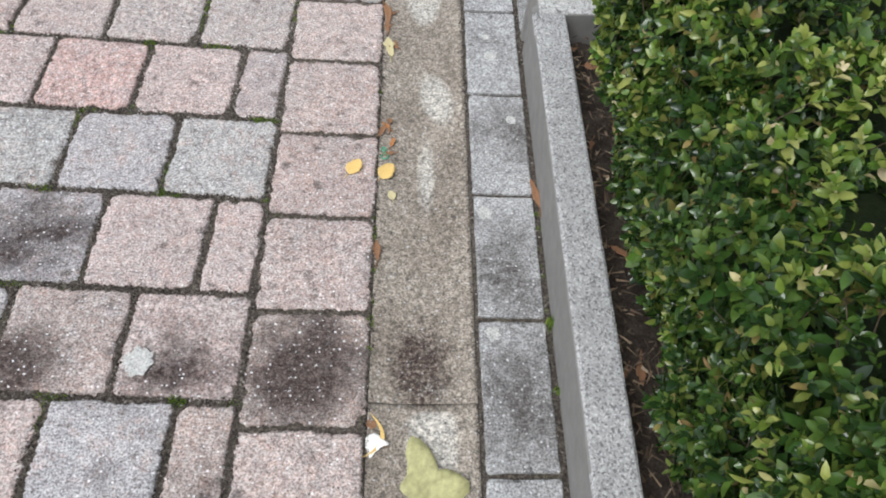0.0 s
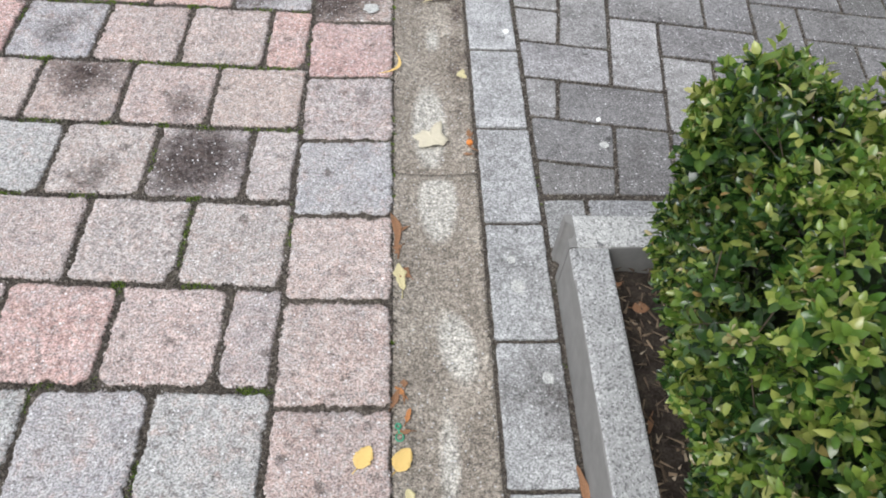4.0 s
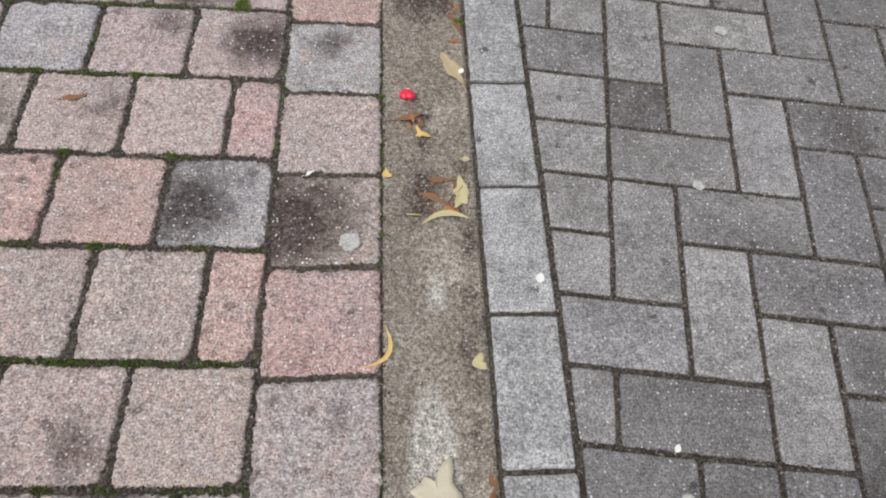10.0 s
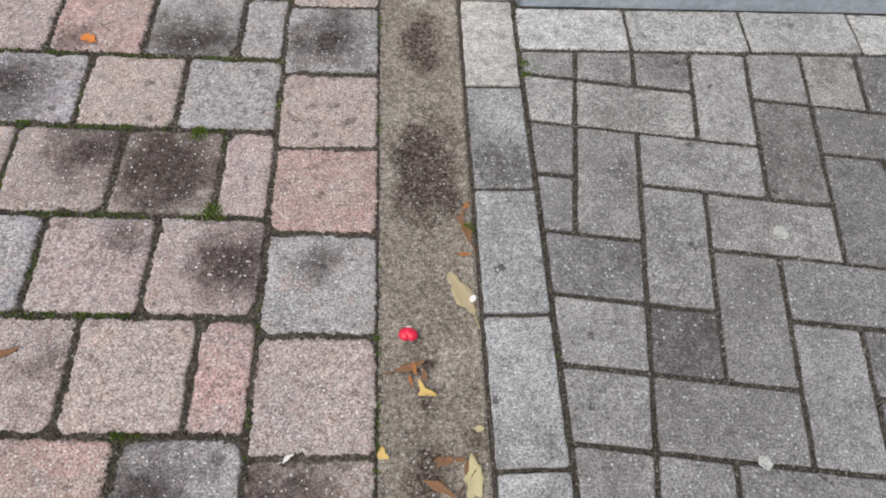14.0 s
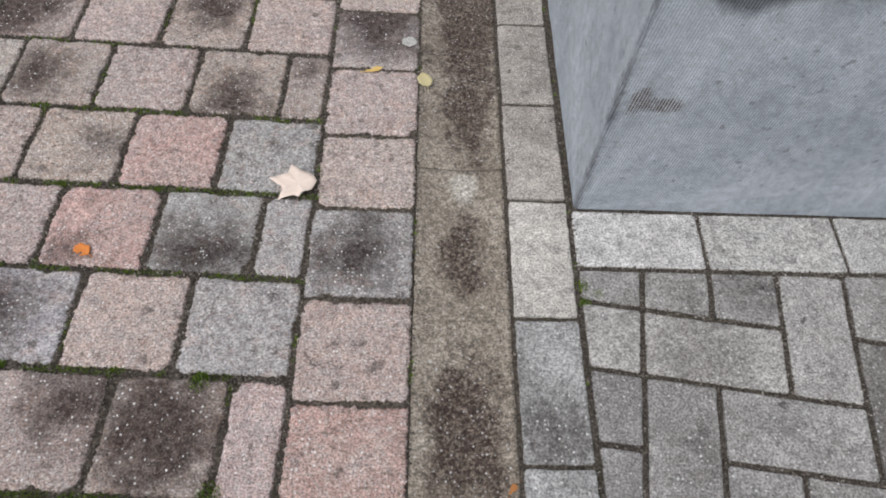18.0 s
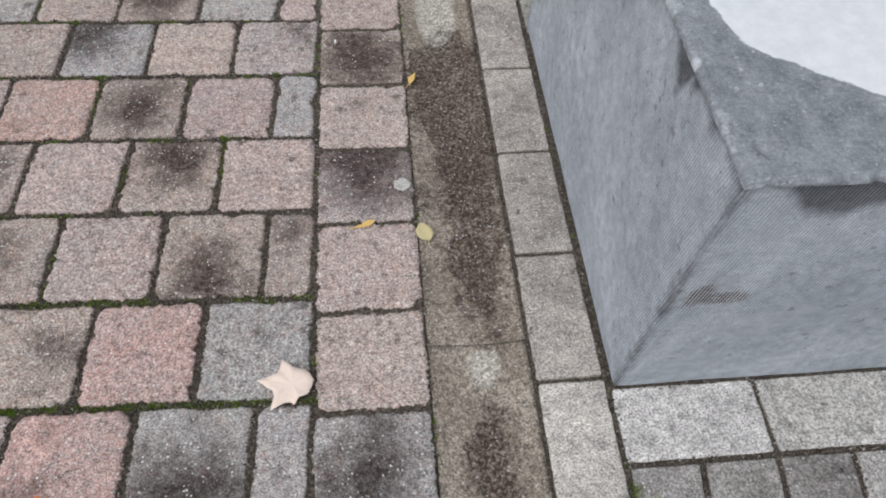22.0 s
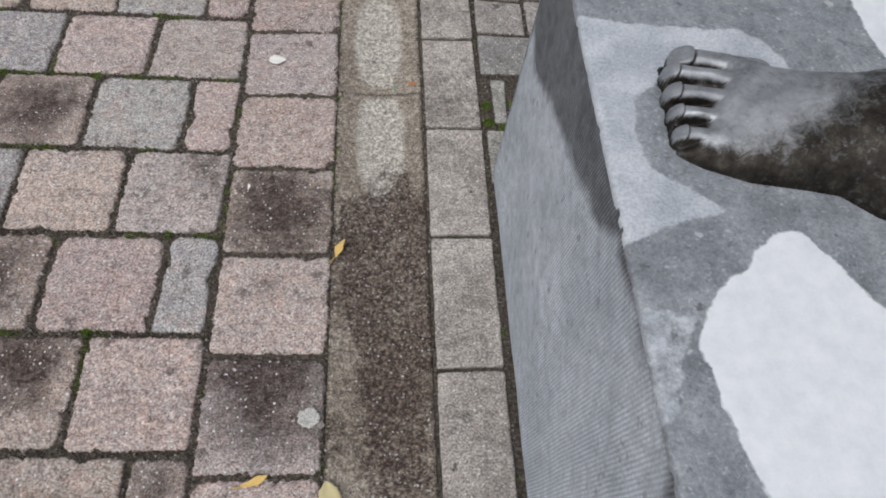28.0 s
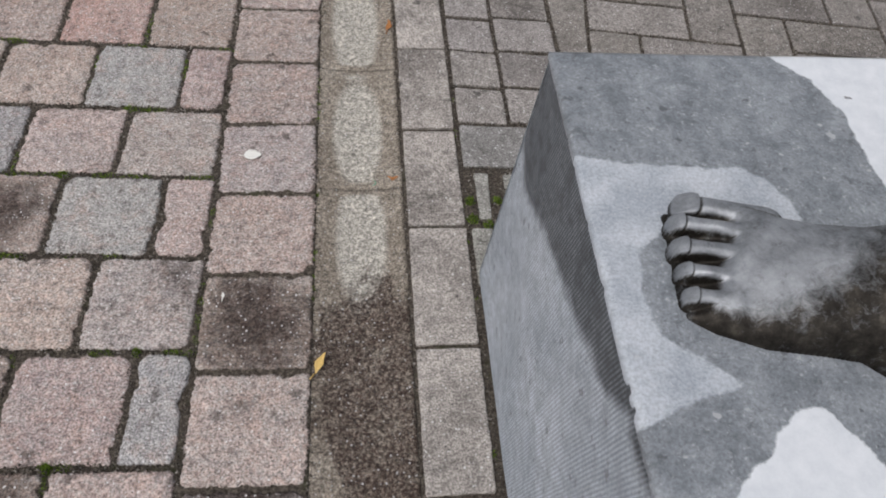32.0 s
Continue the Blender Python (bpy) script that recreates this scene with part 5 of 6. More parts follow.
            if prev:
                for q in range(4):
                    bm.faces.new((prev[q], ringv[q], ringv[(q + 1) % 4], prev[(q + 1) % 4]))
            else:
                first = ringv
            prev = ringv
        for q in range(4):
            bm.faces.new((prev[q], first[q], first[(q + 1) % 4], prev[(q + 1) % 4]))
    bmesh.ops.create_cube(bm, size=1, matrix=pose(0, 0.012, 0.003) @ Matrix.Diagonal((0.003, 0.012, 0.003, 1)))
    me = bpy.data.meshes.new("green_plastic_link")
    bm.to_mesh(me)
    bm.free()
    me.materials.append(M_GREEN)
    ob = new("green_plastic_link", me)
    ob.matrix_basis = pose(-0.138, -0.145, g + 0.003, 0, 0, 8) @ Matrix.Scale(0.72, 4)
    tagged(ob, "small green plastic chain link at the gutter edge", "litter")
    flat_leaf("paper_scrap", (-0.139, -0.621, g + 0.006), 0, 0.031, "paper", M_WHITE, "white torn paper scrap at the gutter edge", "litter", 41)
    flat_leaf("paper_scrap", (-0.262, 0.903, 0.001), 40, 0.018, "strip", M_WHITE, "tiny white paper scrap on a sett", "litter", 42)
    flat_leaf("paper_scrap", (-0.258, 2.799, 0.001), 10, 0.03, "oval", M_WHITE, "white flattened paper scrap on a sett", "litter", 43)
    flat_leaf("paper_scrap", (0.082, 0.715, 0.002), 70, 0.017, "oval", M_WHITE, "tiny round white paper scrap on the kerb course", "litter", 45)
    bm = ([], [])
    ball(bm, (0, 0, 0.006), (0.0062, 0.006, 0.0058))
    berry = new("orange_berry", mesh_of("orange_berry", [tuple(p) for p in bm[0]], bm[1], M_ORANGE, True))
    berry.location = (-0.011, 0.402, g + 0.004)
    tagged(berry, "small orange berry lying against the kerb", "berry")
    for k, (x, y, s) in enumerate(((0.021, -0.26, 0.028), (0.075, -0.064, 0.022), (0.046, 0.091, 0.026), (0.04, 0.142, 0.017), (0.023, -0.468, 0.026), (-0.452, -0.517, 0.046), 
                                   (0.484, 1.235, 0.028), (0.359, 0.88, 0.024), (-0.169, 2.137, 0.034), (-0.196, 0.776, 0.036), (0.235, 0.396, 0.02))):
        spot((x, y, 0.0034), s, k)


def build_bed_litter():
    """Bark crumbs, twigs and straw on the bed soil."""
    gen = np.random.default_rng(8)
    n = 2600
    x, y = gen.uniform(0.172, 0.42, n), gen.uniform(-1.2, 0.09, n)
    a, ln, w = gen.uniform(0, 6.28, n), gen.uniform(0.003, 0.03, n) ** 1.0, gen.uniform(0.0008, 0.003, n)
    z = 0.05 + gen.uniform(0, 0.008, n)
    d, s = np.stack([np.cos(a), np.sin(a), gen.uniform(-0.3, 0.3, n)], 1), np.stack([-np.sin(a), np.cos(a), 0 * a], 1)
    c = np.stack([x, y, z], 1)
    up = np.array([0, 0, 1.0]) * w[:, None]
    pts = np.stack([c - d * ln[:, None] / 2 - s * w[:, None], c - d * ln[:, None] / 2 + s * w[:, None], c + d * ln[:, None] / 2 + up, c + up * 1.5], 1)
    loops = (np.array((0, 1, 3, 1, 2, 3, 2, 0, 3))[None] + 4 * np.arange(n)[:, None]).ravel()
    tagged(new("bark_litter", quick_mesh("bark_litter", pts.reshape(-1, 3), loops, np.full(3 * n, 3), M_CRUMB, False)), "brown bark crumbs and twigs strewn on the bed soil", "litter", kind="stuff")


build_bed()
build_bed_litter()
build_edging()
build_hedge()
build_plinth()
build_foot()
build_litter()


# ---- paving, piece by piece ----
TINT = {"p": (0.450, 0.362, 0.334), "r": (0.480, 0.318, 0.286), "g": (0.366, 0.362, 0.366), "h": (0.405, 0.354, 0.334), "b": (0.375, 0.305, 0.273)}


KEYPAD = {"1": (-1, -1), "2": (0, -1), "3": (1, -1), "4": (-1, 0), "5": (0, 0), "6": (1, 0), "7": (-1, 1), "8": (0, 1), "9": (1, 1)}


def tint_of(code, rnd):
    """Letter to tint; a capital is a sooted stone, D, E and F very dark ones; a digit says where on the stone the soot lies, as on a keypad."""
    letter, at = code[0], KEYPAD.get(code[1:]) or (rnd.uniform(-0.7, 0.7), rnd.uniform(-0.7, 0.7))
    soot = rnd.choice([0.0, 0.05, 0.1, 0.25])
    if letter in "DEF":
        base, soot = TINT[{"D": "b", "E": "h", "F": "g"}[letter]], {"D": 0.92, "E": 0.92, "F": 0.82}[letter]
    elif letter.isupper():
        base, soot = TINT[letter.lower()], rnd.uniform(0.68, 0.8)
    else:
        base = TINT[letter]
        soot = 0.5 if code[1:] else soot
    k = rnd.uniform(0.93, 1.07)
    return (base[0] * k, base[1] * k * rnd.uniform(0.98, 1.02), base[2] * k * rnd.uniform(0.97, 1.03), soot), at


# rows of setts from the near end on: the far joint of each at the border course, and its stones from there outwards
SETT_ROWS = [(-1.566, "g p h b"), (-1.4, "p g b p"), (-1.235, "h p g p"), (-1.07, "p b g p"), (-0.905, "h p b g"), (-0.738, "p g b p h")]
SETT_ROWS += [(-0.572, "b3 g p h g"), (-0.411, "P2 B1 g p h"), (-0.243, "p p F5 h p"), (-0.079, "g g g p h"), (0.090, "h p r p g"), (0.258, "h h p p g")]
SETT_ROWS += [(0.425, "h E5 h2 g b"), (0.588, "p p3 B8 p g"), (0.765, "r p p g5 r p"), (0.931, "F4 r r h g p"), (1.098, "r p p6 B h p"), (1.265, "P6 p9 g b h")]
SETT_ROWS += [(1.435, "p D5 B9 p g"), (1.597, "g p F4 D5 p"), (1.757, "g F2 r1 p b"), (1.925, "g r b6 p g"), (2.094, "b8 B2 p B4 h"), (2.260, "p B8 p D4 g")]
SETT_ROWS += [(2.4255, "g p B5 r p p"), (2.588, "h9 p G7 b p"), (2.750, "p g B5 p g"), (2.907, "h p g B5 p"), (3.075, "p g p b h"), (3.24, "b r b p g")]
SETT_ROWS += [(3.405, "p g p h b"), (3.57, "g p h p r"), (3.735, "p b g p h"), (3.9, "h p r g p"), (4.07, "p g b p h"), (4.24, "g p h p b"), (4.41, "r p g h p"), (4.58, "p h g p b")]


def build_setts():
    rnd = random.Random(11)
    field = thing("sett_paving", (0, 0, 0), label="tumbled square concrete setts in pink, red and grey with mossy joints", category="paving", kind="structure")
    full = [stone_mesh("sett", rounded(0.158, 0.159, 0.0135, 50, 0.0007, rnd), 0.035, 0.0036, 0.0004, M_SETT, rnd) for _ in range(12)]
    half = [stone_mesh("half_sett", rounded(0.0745, 0.159, 0.012, 40, 0.0007, rnd), 0.035, 0.0036, 0.0004, M_SETT, rnd) for _ in range(4)]
    edge = [stone_mesh("border_sett", rounded(0.162, 0.159, 0.010, 50, 0.0007, rnd), 0.035, 0.0034, 0.0004, M_SETT, rnd) for _ in range(6)]

    def lay(name, meshes, x, y, sx, sy, code, tilt=0.0):
        ob = new(name, rnd.choice(meshes))
        ob.parent = field
        turn = 180 if rnd.random() < 0.5 else 0
        ob.matrix_basis = pose(x, y, rnd.uniform(-0.0025, 0.001), rnd.uniform(-0.5, 0.5), rnd.uniform(-0.5, 0.5), turn + tilt + rnd.uniform(-0.9, 0.9)) @ Matrix.Diagonal((sx, sy, 1, 1))
        ob.color, at = tint_of(code, rnd)
        wide = 0.018 if name == "half_sett" else 0.042
        flip = -1 if turn else 1
        ob["stain"] = (flip * at[0] * wide, flip * at[1] * 0.042, 0.0)

    slope = -0.035
    low = -1.732
    for k, (high, codes) in enumerate(SETT_ROWS):
        codes = codes.split()
        odd = k % 2 == 0
        depth = high - low
        x = -0.316
        n = 0
        while x > -2.3:
            w = 0.0805 if odd and n == 0 else 0.1635
            w += rnd.uniform(-0.002, 0.002)
            cx = x - w / 2
            cy = (low + high) / 2 + slope * (cx + 0.313)
            code = codes[n] if n < len(codes) else rnd.choice("ppppgghhbrB")
            lay("half_sett" if odd and n == 0 else "sett", half if odd and n == 0 else full, cx, cy, (w - 0.0085) / (0.0745 if w < 0.1 else 0.158), (depth - 0.0095) / 0.159, code, -2.0)
            x -= w
            n += 1
        low = high
    # border course along the gutter
    joints = [-0.604, -0.435, -0.272, -0.104, 0.069, 0.233, 0.403, 0.569, 0.737, 0.903, 1.072, 1.239, 1.403, 1.567, 1.735, 1.896, 2.063, 2.228, 2.393, 2.557, 2.717, 2.878, 3.041, 3.2]
    joints = [-0.604 - 0.165 * k for k in range(7, 0, -1)] + joints + [3.2 + 0.163 * k for k in range(1, 9)]
    codes = "g p h p h p p D5 p p p p g h r D4 p g8 r p G5 p p E8 p D5 p h b b p g p h p g b p".split()
    for a, c, code in zip(joints, joints[1:], codes):
        lay("border_sett", edge, -0.2315, (a + c) / 2, 0.992, (c - a - 0.0085) / 0.159, code)


def build_gutter():
    """Channel slabs, slightly hollow, with worn and blackened stretches."""
    gutter = thing("gutter", (0, 0, 0), label="shallow concrete gutter channel with sandy dirt, worn and blackened stretches", category="gutter", kind="structure")
    worn_at = [(-0.063, -0.62, 0.04, 0.10, 0), (-0.052, -0.005, 0.034, 0.075, 12), (-0.073, 0.27, 0.04, 0.10, 0), (-0.083, 0.45, 0.038, 0.13, 0), (-0.07, 0.70, 0.02, 0.05, 0), (-0.068, 1.80, 0.03, 0.05, 0),
               (-0.074, 2.63, 0.049, 0.16, 0), (-0.078, 2.87, 0.052, 0.155, 0), (-0.080, 3.17, 0.053, 0.2, 0), (-0.080, 3.5, 0.053, 0.2, 0), (-0.07, -0.18, 0.02, 0.1, 0)]
    damp_at = [(-0.078, -0.50, 0.055, 0.085, 0), (-0.09, 0.88, 0.03, 0.07, 0), (-0.07, 1.37, 0.06, 0.13, 0), (-0.066, 1.66, 0.042, 0.075, 0), (-0.058, 1.98, 0.042, 0.15, 0), (-0.052, 2.17, 0.056, 0.21, 0), (-0.055, 2.37, 0.085, 0.16, 0), (-0.085, 1.02, 0.02, 0.05, 0), (-0.02, 0.75, 0.012, 0.2, 0)]
    y0 = -0.566 - 0.3 * 4
    open_joints = (4, 7, 12, 15, 16)
    for k, last in zip((0,) + open_joints, open_joints + (20,)):
        a, b = y0 + 0.3 * k, y0 + 0.3 * last
        nx, ny = 20, 34 * (last - k)
        verts, faces, wear, damp = [], [], [], []
        for j in range(-1, ny + 2):
            for i in range(-1, nx + 2):
                u, v = min(max(i / nx, 0), 1), min(max(j / ny, 0), 1)
                x = -0.1482 + 0.1462 * u
                ga, gb = (0.0004 if q in open_joints else 0.0 for q in (k, last))
                y = a + ga + (b - a - ga - gb) * v
                z = -0.006 - 0.008 * math.sin(u * math.pi) ** 0.8 + 0.0008 * fnoise(x * 50, y * 50, 4)
                if i in (-1, nx + 1) or j in (-1, ny + 1):
                    z -= 0.03
                elif i in (0, nx) or j in (0, ny):
                    z -= 0.0008 if (j == 0 and k in open_joints or j == ny and last in open_joints) else 0.0
                verts.append((x, y - a, z))
                # dirt keeps the slabs' joints covered
                dirt = min(1.0, max(0.0, (min(abs(y - y0 - 0.3 * q) for q in open_joints) - 0.007) / 0.006))
                wear.append(dirt * max(0.0, min(1.0, blob(x, y, worn_at) * 40 + 0.2)) if blob(x, y, worn_at) > -0.02 else 0.0)
                d = blob(x, y, damp_at)
                damp.append(max(0.0, min(1.0, d * 22 + (0.66 if y > 2.2 else 0.38 if y > 1.85 else 0.34 if y > 0 else 0.05))) if d > -0.03 else 0.0)
                if 1.9 < y < 2.5:
                    damp[-1] = max(damp[-1], 0.42 if y > 2.05 else 0.2)
        w = nx + 3
        for j in range(ny + 2):
            for i in range(nx + 2):
                q = j * w + i
                faces.append((q, q + 1, q + w + 1, q + w))
        me = mesh_of("channel_slab", verts, faces, M_GUTTER, True)
        me.polygons.foreach_set("use_smooth", [abs(p.normal.z) > 0.7 for p in me.polygons])
        me.attributes.new("wear", "FLOAT", "POINT").data.foreach_set("value", wear)
        me.attributes.new("damp", "FLOAT", "POINT").data.foreach_set("value", damp)
        ob = part("channel_slab", me, M_GUTTER, gutter)
        ob.location = (0, a, 0)


def build_kerb():
    """A course of grey stretchers along the gutter."""
    rnd = random.Random(31)
    kerb = thing("kerb_course", (0, 0, 0), label="course of grey concrete stretcher pavers along the gutter", category="kerb", kind="structure")
    meshes = [stone_mesh("kerb_paver", worn([(-0.051, -0.110), (0.051, -0.110), (0.051, 0.110), (-0.051, 0.110)], 0.0034, 0.0009, rnd, 0.012), 0.06, 0.0018, 0.0003, M_KERB, rnd) for _ in range(6)]
    for k in range(31):
        y = -0.444 - 0.2205 * 6 + 0.2205 * (k + 0.5)
        ob = new("kerb_paver", rnd.choice(meshes))
        ob.parent = kerb
        ob.matrix_basis = pose(0.0515, y, 0.001 + rnd.uniform(-0.001, 0.001), rnd.uniform(-0.3, 0.3), rnd.uniform(-0.3, 0.3), (180 if rnd.random() < 0.5 else 0) + rnd.uniform(-0.3, 0.3)) @ Matrix.Diagonal((1, 0.2175 / 0.2176, 1, 1))
        s = rnd.uniform(0.92, 1.08)
        pale = y > 1.5
        clean, dirty = abs(y - 1.66) < 0.11, abs(y - 1.43) < 0.11
        base = (0.47, 0.45, 0.42) if clean else (0.397, 0.366, 0.34) if pale else ((0.37, 0.372, 0.37) if y < 0.25 else (0.36, 0.36, 0.36))
        ob.color = (base[0] * s, base[1] * s, base[2] * s, rnd.choice([0.6, 0.8, 0.95]) if y < 0.1 else rnd.choice([0.2, 0.35, 0.5]) if y < 1.5 else 0.0 if clean else rnd.choice([0.3, 0.55, 0.72]))
        if dirty:
            ob.color[3] = 0.9
        ob["stain"] = (rnd.uniform(-0.01, 0.04), rnd.uniform(-0.09, 0.09), 0.0)


PAVER_EDGES = []


def build_pavers():
    """Herringbone of grey pavers, turned a little to the kerb, with cut pieces and straight courses along its borders."""
    rnd = random.Random(47)
    walk_way = thing("paver_walk", (0, 0, 0), label="grey concrete pavers in herringbone bond with dark joints", category="paving", kind="structure")
    o, u, v = (0.1879, 0.6815), (0.1050, -0.0142), (0.0146, 0.1082)
    grey, pale, brown = (0.276, 0.269, 0.267), (0.345, 0.336, 0.325), (0.27, 0.25, 0.233)
    left = 0.1052

    def lay(name, poly, base, soot=None, gap=0.0041, rough=0.0009, mat=None):
        cx, cy = sum(p[0] for p in poly) / len(poly), sum(p[1] for p in poly) / len(poly)
        if not (-1 < cx < 2.3 and -1 < cy < 5):
            return
        pts = worn([(x - cx, y - cy) for x, y in poly], gap, rough, rnd)
        if not pts or len(pts) < 3:
            return
        ob = new(name, stone_mesh(name, pts, 0.05, 0.0016, 0.0002, mat or M_PAVER, rnd))
        ob.parent = walk_way
        PAVER_EDGES.extend(zip(poly, poly[1:] + poly[:1]))
        ob.matrix_basis = pose(cx, cy, rnd.uniform(-0.0018, 0.0012), rnd.uniform(-0.4, 0.4), rnd.uniform(-0.4, 0.4), 0)
        s = rnd.uniform(0.80, 1.1)
        if soot is None:
            soot = rnd.choice([0.0, 0.1, 0.2, 0.3, 0.4, 0.5]) if rnd.random() > 0.06 else 0.7
            if any(holds(poly, x, y) for x, y in ((0.644, 1.002), (0.515, 0.489))):
                soot = 0.9
            elif holds(poly, 0.575, 1.47):
                soot = 0.6
        ob.color = (base[0] * s, base[1] * s, base[2] * s * rnd.uniform(0.98, 1.02), soot)
        ob["stain"] = (rnd.uniform(-0.06, 0.06), rnd.uniform(-0.06, 0.06), 0.0) if soot < 0.8 else (0.0, 0.0, 0.0)

    def fresh(cx, cy):
        """Tint of a stone: paler round the plinth, brown behind it."""
        k = max(0.0, min(1.0, (cy - 1.15) / 0.35)) * max(0.0, min(1.0, (1.1 - cx) / 0.5))
        if cy > 2.3:
            return brown
        # darker towards the right and in the rows next to the bed
        tone_scale = 1 - 0.36 * max(0.0, min(1.0, (cx - 0.42) / 0.35)) * (cy > 0.55) - 0.2 * (cy < 0.52) * (cx > 0.18)
        return tuple((a + (b - a) * k) * tone_scale for a, b in zip(grey, pale))

    regions = [
        [(left, 0.278, 1, 0), (0, 0.280, 0, 1), (0, 1.632, 0, -1)],
        [(1.02, 0, 1, 0), (0, 1.634, 0, 1), (0, 2.56, 0, -1)],
        [(0.335, 0, 1, 0), (0, 2.565, 0, 1)],
        [(1.22, 0, 1, 0), (0, 0.272, 0, -1), (0, -0.9, 0, 1)],
    ]
    # pieces cut to fit along the kerb and the two straight courses: reach in the bond's own columns and rows
    kept = {(-1, 5), (-1, 6), (-1, 7)}
    cuts = [(-5, 0, j, j + 1) for j in (0, 1, 2, 3, 4, -2)] + [(-5, -1, j, j + 1) for j in (5, 6, 7, 8)] + [(-1, 0, 8, 9.5), (0, 1, 3, 4), (-5, 1, -1, 0), (-5, 1, -3, -2), (-5, 1, -6, -3), (1, 2, -6, -2), (2, 3, -6, -2)]
    cuts += [(a, a + 1, 8, 9.5) for a in (2, 3, 6, 7, 10, 11, 14, 15)]
    for a0, a1, b0, b1 in cuts:
        poly = [(o[0] + u[0] * a + v[0] * b, o[1] + u[1] * a + v[1] * b) for a, b in ((a0, b0), (a1, b0), (a1, b1), (a0, b1))]
        for px, py, nx, ny in regions[0]:
            poly = clip(poly, px, py, nx, ny)
            if len(poly) < 3:
                break
        if len(poly) >= 3 and area_of(poly) > 0.0006:
            lay("cut_paver", poly, fresh(0.2, sum(p[1] for p in poly) / len(poly)), 1.0 if (a0, b0) == (0, 3) else None)
    for i in range(-6, 24):
        for j in range(-16, 44):
            s = (i + j) % 4
            if s == 0:
                cells = (1, 2)
            elif s == 2:
                cells = (2, 1)
            else:
                continue
            o2, u2 = (o, u) if j < 17 else ((o[0], o[1] - 0.025), (0.112, -0.0142))
            quad = [(o2[0] + u2[0] * a + v[0] * b, o2[1] + u2[1] * a + v[1] * b) for a, b in ((i, j), (i + cells[0], j), (i + cells[0], j + cells[1]), (i, j + cells[1]))]
            own = {(i + a, j + b) for a in range(cells[0]) for b in range(cells[1])}
            for number, region in enumerate(regions):
                if number == 0 and any(a < 0 and (a, b) not in kept or (a, b) == (0, 3) or (a < 3 and b < -2) or (a < 1 and b == -1) or (b == 8 and cells[0] == 2) for a, b in own):
                    continue
                poly = quad
                for px, py, nx, ny in region:
                    poly = clip(poly, px, py, nx, ny)
                    if len(poly) < 3:
                        break
                if len(poly) >= 3 and area_of(poly) > 0.0009:
                    cx = sum(p[0] for p in poly) / len(poly)
                    cy = sum(p[1] for p in poly) / len(poly)
                    lay("paver", poly, fresh(cx, cy))
    # straight courses: before the plinth and behind the bed
    x = left
    for w in (0.212, 0.228, 0.22, 0.22, 0.22, 0.22, 0.22):
        lay("paver", [(x, 1.6335), (x + w, 1.6335), (x + w, 1.7455), (x, 1.7455)], (0.46, 0.454, 0.44), 0.08, gap=0.003, mat=M_COARSE)
        x += w
    x = left
    for w in (0.077, 0.222, 0.222, 0.222, 0.222, 0.222):
        lay("paver", [(x, 0.166), (x + w, 0.166), (x + w, 0.274), (x, 0.274)], (0.30, 0.30, 0.30), 0.05)
        x += w
    # half stones in a strip beside the plinth's far corner
    for a, b in ((2.882, 2.98), (2.98, 3.085), (3.085, 3.19), (3.19, 3.30), (3.30, 3.41), (3.41, 3.52), (3.52, 3.63), (3.63, 3.74), (3.74, 3.85), (3.85, 3.96)):
        for x0, x1 in ((left, 0.205), (0.205, 0.333)):
            lay("half_paver", [(x0, a), (x1, a - 0.008), (x1, b - 0.010), (x0, b)], (0.285, 0.265, 0.252), 0.85 if (x0 > 0.2 and 3.1 < a < 3.2) else 0.15)
    lay("paver", [(left, 2.772), (0.333, 2.765), (0.333, 2.872), (left, 2.88)], (0.26, 0.255, 0.25), 0.35)
    lay("half_paver", [(0.122, 2.655), (0.150, 2.655), (0.155, 2.765), (0.120, 2.765)], (0.32, 0.315, 0.295), 0.1)
    lay("paver", [(0.172, 2.56), (0.333, 2.56), (0.333, 2.758), (0.172, 2.762)], (0.33, 0.325, 0.30), 0.05)
    lay("half_paver", [(left, 2.52), (0.165, 2.56), (0.165, 2.642), (left, 2.642)], (0.34, 0.335, 0.31), 0.05)


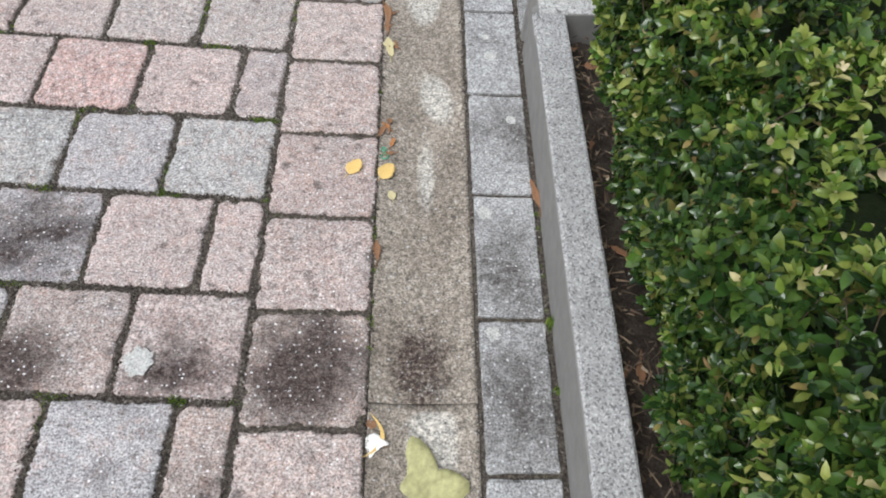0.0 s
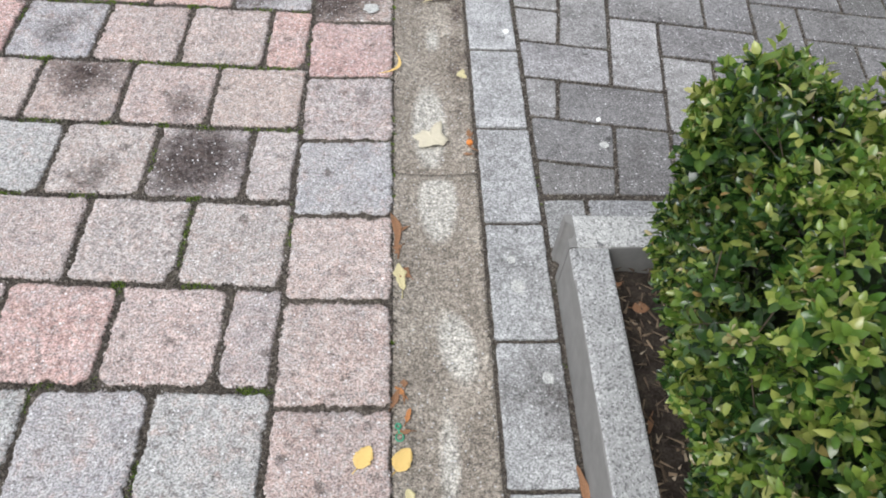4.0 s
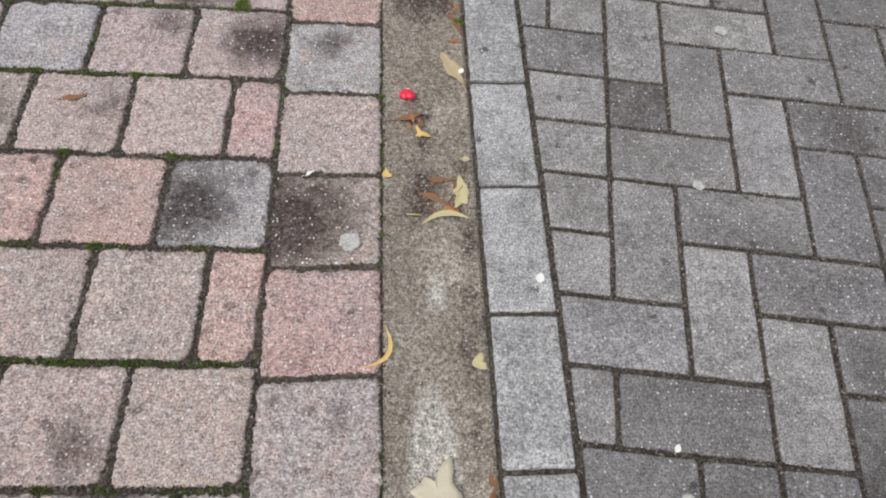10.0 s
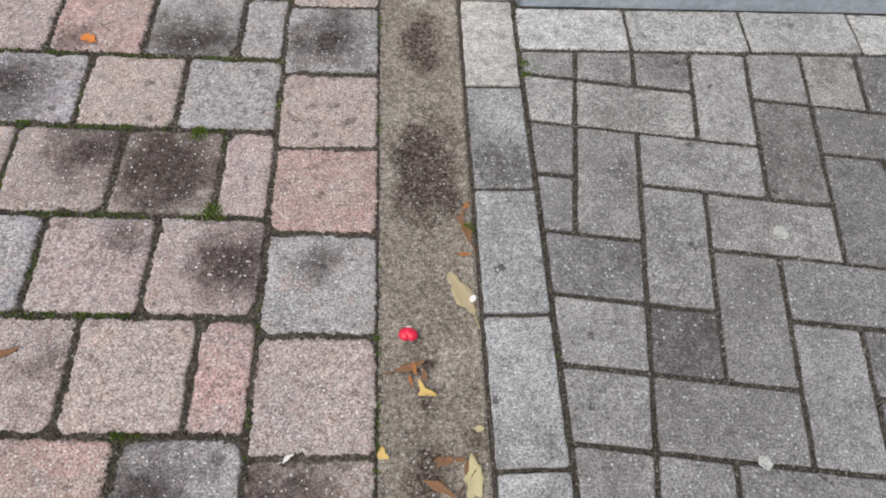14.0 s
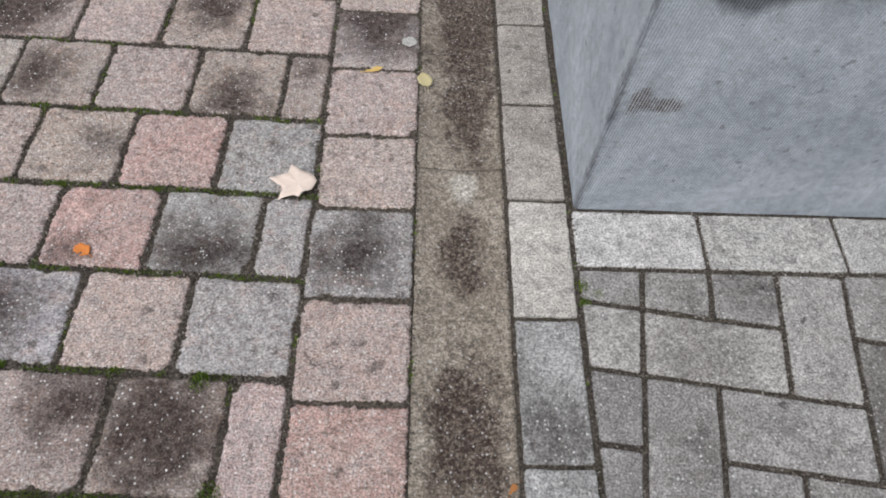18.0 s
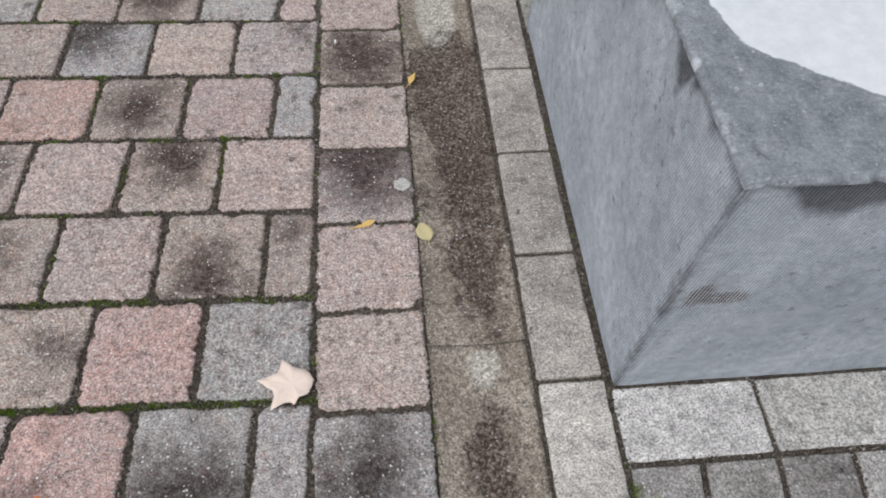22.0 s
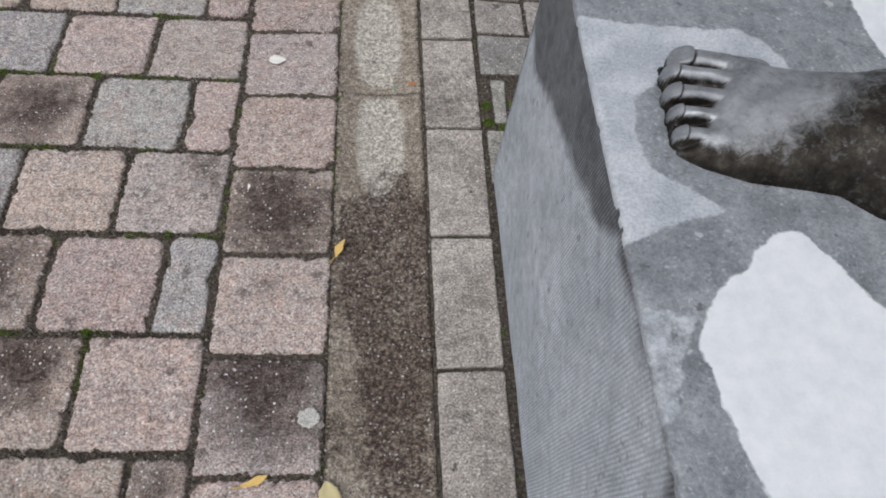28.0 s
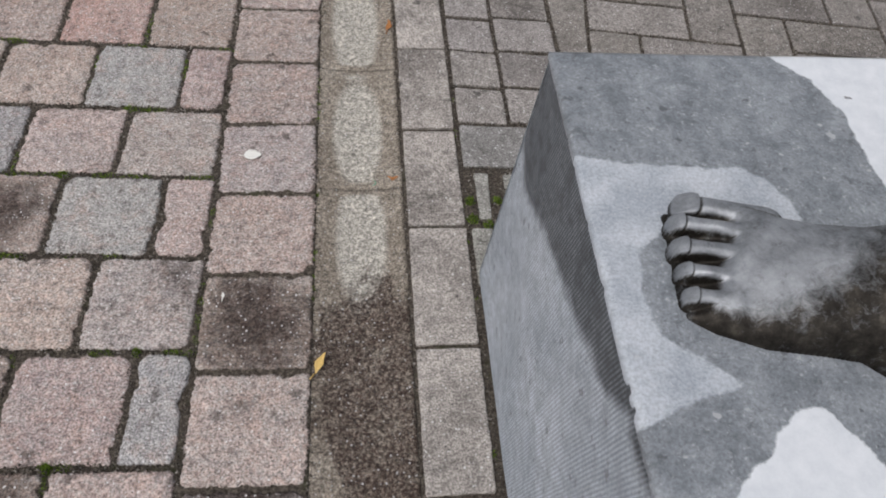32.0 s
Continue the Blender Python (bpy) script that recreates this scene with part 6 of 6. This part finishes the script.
def build_moss():
    """Tufts of moss and seedling grass in the joints of the setts."""
    rnd = random.Random(53)
    verts, faces = [], []

    def tuft(x, y, r, n, tall):
        for _ in range(n):
            a, d = rnd.uniform(0, 6.28), r * math.sqrt(rnd.random())
            bx, by = x + d * math.cos(a), y + d * math.sin(a)
            h = tall * rnd.uniform(0.5, 1.2) * (1 - 0.5 * d / r)
            w = rnd.uniform(0.0008, 0.0018)
            c = rnd.uniform(0, 6.28)
            lx, ly = rnd.uniform(-0.003, 0.003), rnd.uniform(-0.003, 0.003)
            k = len(verts)
            z = -0.0062
            verts.extend([(bx - w * math.cos(c), by - w * math.sin(c), z), (bx + w * math.cos(c), by + w * math.sin(c), z), (bx + lx, by + ly, z + h)])
            faces.append((k, k + 1, k + 2))

    slope = -0.035
    low = -1.732
    for k, (high, _) in enumerate(SETT_ROWS):
        # along the row's far joint, and up the upright joints between its stones
        x = -0.30
        while x > -1.5:
            amount = 0.8 * fnoise(x * 2.6, high * 2.6, 8) + 0.8 * fnoise(x * 16, high * 16, 2) + 0.15 * (x < -0.42)
            if amount > 0.17:
                tuft(x, high + slope * (x + 0.313) + rnd.uniform(-0.002, 0.002), 0.0055, int(20 + 90 * amount), 0.0065)
            x -= rnd.uniform(0.004, 0.009)
        x = -0.316
        n = 0
        while x > -1.4:
            if n:
                y = low
                lean = fnoise(x * 5, low * 5, 6) > 0.02
                while y < high and lean:
                    if fnoise(x * 16, y * 16, 4) > 0.12:
                        tuft(x + rnd.uniform(-0.0015, 0.0015), y + slope * (x + 0.313), 0.004, 26, 0.006)
                    y += 0.006
            x -= 0.0805 if k % 2 == 0 and n == 0 else 0.1635
            n += 1
        low = high
        # cushions where the joints meet
        x = -0.316
        n = 0
        while x > -1.4:
            x -= 0.0805 if k % 2 == 0 and n == 0 else 0.1635
            n += 1
            if rnd.random() < 0.30:
                y = high + slope * (x + 0.313)
                for _ in range(5):
                    tuft(x + rnd.uniform(-0.008, 0.008), y + rnd.uniform(-0.003, 0.005), 0.006, 90, 0.008)
    for k in range(320):
        y = rnd.uniform(-1.2, 3.4)
        if fnoise(3.0, y * 7, 1) > 0.15:
            tuft(-0.3145 + rnd.uniform(-0.002, 0.002), y, 0.0045, 34, 0.006)
    for k in range(260):
        y = rnd.uniform(-0.9, 3.4)
        if fnoise(7.0, y * 4, 1) > 0.0:
            tuft(rnd.choice([-0.1495, -0.1495, 0.1025]) + rnd.uniform(-0.0015, 0.0015), y, 0.004, 24, 0.006)
    for x, y, r, n, tall in ((0.112, 1.60, 0.012, 160, 0.013), (0.112, 1.57, 0.01, 120, 0.013), (0.135, 1.585, 0.01, 120, 0.012), (0.113, 2.70, 0.01, 140, 0.012), (0.160, 2.70, 0.009, 140, 0.012), (0.114, 2.66, 0.01, 140, 0.012), (0.14, 2.648, 0.01, 120, 0.012),
                             (0.106, -0.45, 0.008, 90, 0.03), (0.107, -0.55, 0.006, 50, 0.02), (-0.44, 1.43, 0.016, 200, 0.02), (-0.40, 1.28, 0.016, 160, 0.02), (-0.01, 1.25, 0.01, 60, 0.012)):
        tuft(x, y, r, n, tall)
    ob = new("joint_moss", mesh_of("joint_moss", verts, faces, M_MOSS))
    tagged(ob, "green moss growing in the joints of the paving", "moss", kind="stuff")


def build_grit():
    """Sand and crumbs lying in the joints, over the stones' worn edges and along the gutter."""
    gen = np.random.default_rng(12)
    spots = []
    low = -1.732
    for k, (high, _) in enumerate(SETT_ROWS):
        n = 1300
        x = gen.uniform(-1.25, -0.31, n)
        spots.append(np.stack([x, high - 0.035 * (x + 0.313) + gen.normal(0, 0.0036, n)], 1))
        xs = -0.316 - (0.0805 if k % 2 == 0 else 0.1635) - 0.1635 * np.arange(6)
        for x in xs:
            n = 190
            y = gen.uniform(low, high, n)
            spots.append(np.stack([x + gen.normal(0, 0.0034, n), y - 0.035 * (x + 0.313)], 1))
        low = high
    for x, n in ((-0.3145, 5200), (-0.1495, 4200), (-0.001, 2600), (0.1035, 3600)):
        spots.append(np.stack([x + gen.normal(0, 0.0034, n), gen.uniform(-1.2, 3.6, n)], 1))
    # along the edges of the pavers that the walk passes
    for (ax, ay), (bx, by) in PAVER_EDGES:
        if 0.1 < ax < 0.95 and 0.15 < ay < 3.6:
            n = int(900 * math.hypot(bx - ax, by - ay))
            u = gen.random(n)
            spots.append(np.stack([ax + (bx - ax) * u + gen.normal(0, 0.0028, n), ay + (by - ay) * u + gen.normal(0, 0.0028, n)], 1))
    n = 900
    spots.append(np.stack([gen.uniform(0.11, 1.0, n), 1.7425 + gen.normal(0, 0.0025, n)], 1))
    xy = np.concatenate(spots)
    n = len(xy)
    r = 0.0006 + 0.0022 * gen.random(n) ** 2
    gutter = (xy[:, 0] > -0.1485) & (xy[:, 0] < -0.002)
    hollow = -0.0055 - 0.008 * np.sin(np.clip((xy[:, 0] + 0.1482) / 0.1462, 0, 1) * np.pi) ** 0.8
    c = np.stack([xy[:, 0], xy[:, 1], np.where(gutter, hollow, gen.uniform(-0.0042, -0.0008, n))], 1)
    a = gen.uniform(0, 6.28, n)
    corners = [c + r[:, None] * np.stack([np.cos(a + q), np.sin(a + q), np.full(n, -0.3)], 1) for q in (0, 2.1, 4.2)]
    corners.append(c + np.stack([r * 0.3 * np.cos(a), r * 0.3 * np.sin(a), r * 1.1], 1))
    pts = np.stack(corners, 1)
    loops = (np.array((0, 1, 3, 1, 2, 3, 2, 0, 3))[None] + 4 * np.arange(n)[:, None]).ravel()
    tagged(new("joint_grit", quick_mesh("joint_grit", pts.reshape(-1, 3), loops, np.full(3 * n, 3), M_GRIT, False)), "brown sand and grit lying in the paving joints", "grit", kind="stuff")


build_setts()
build_gutter()
build_kerb()
build_pavers()
build_grit()
build_moss()
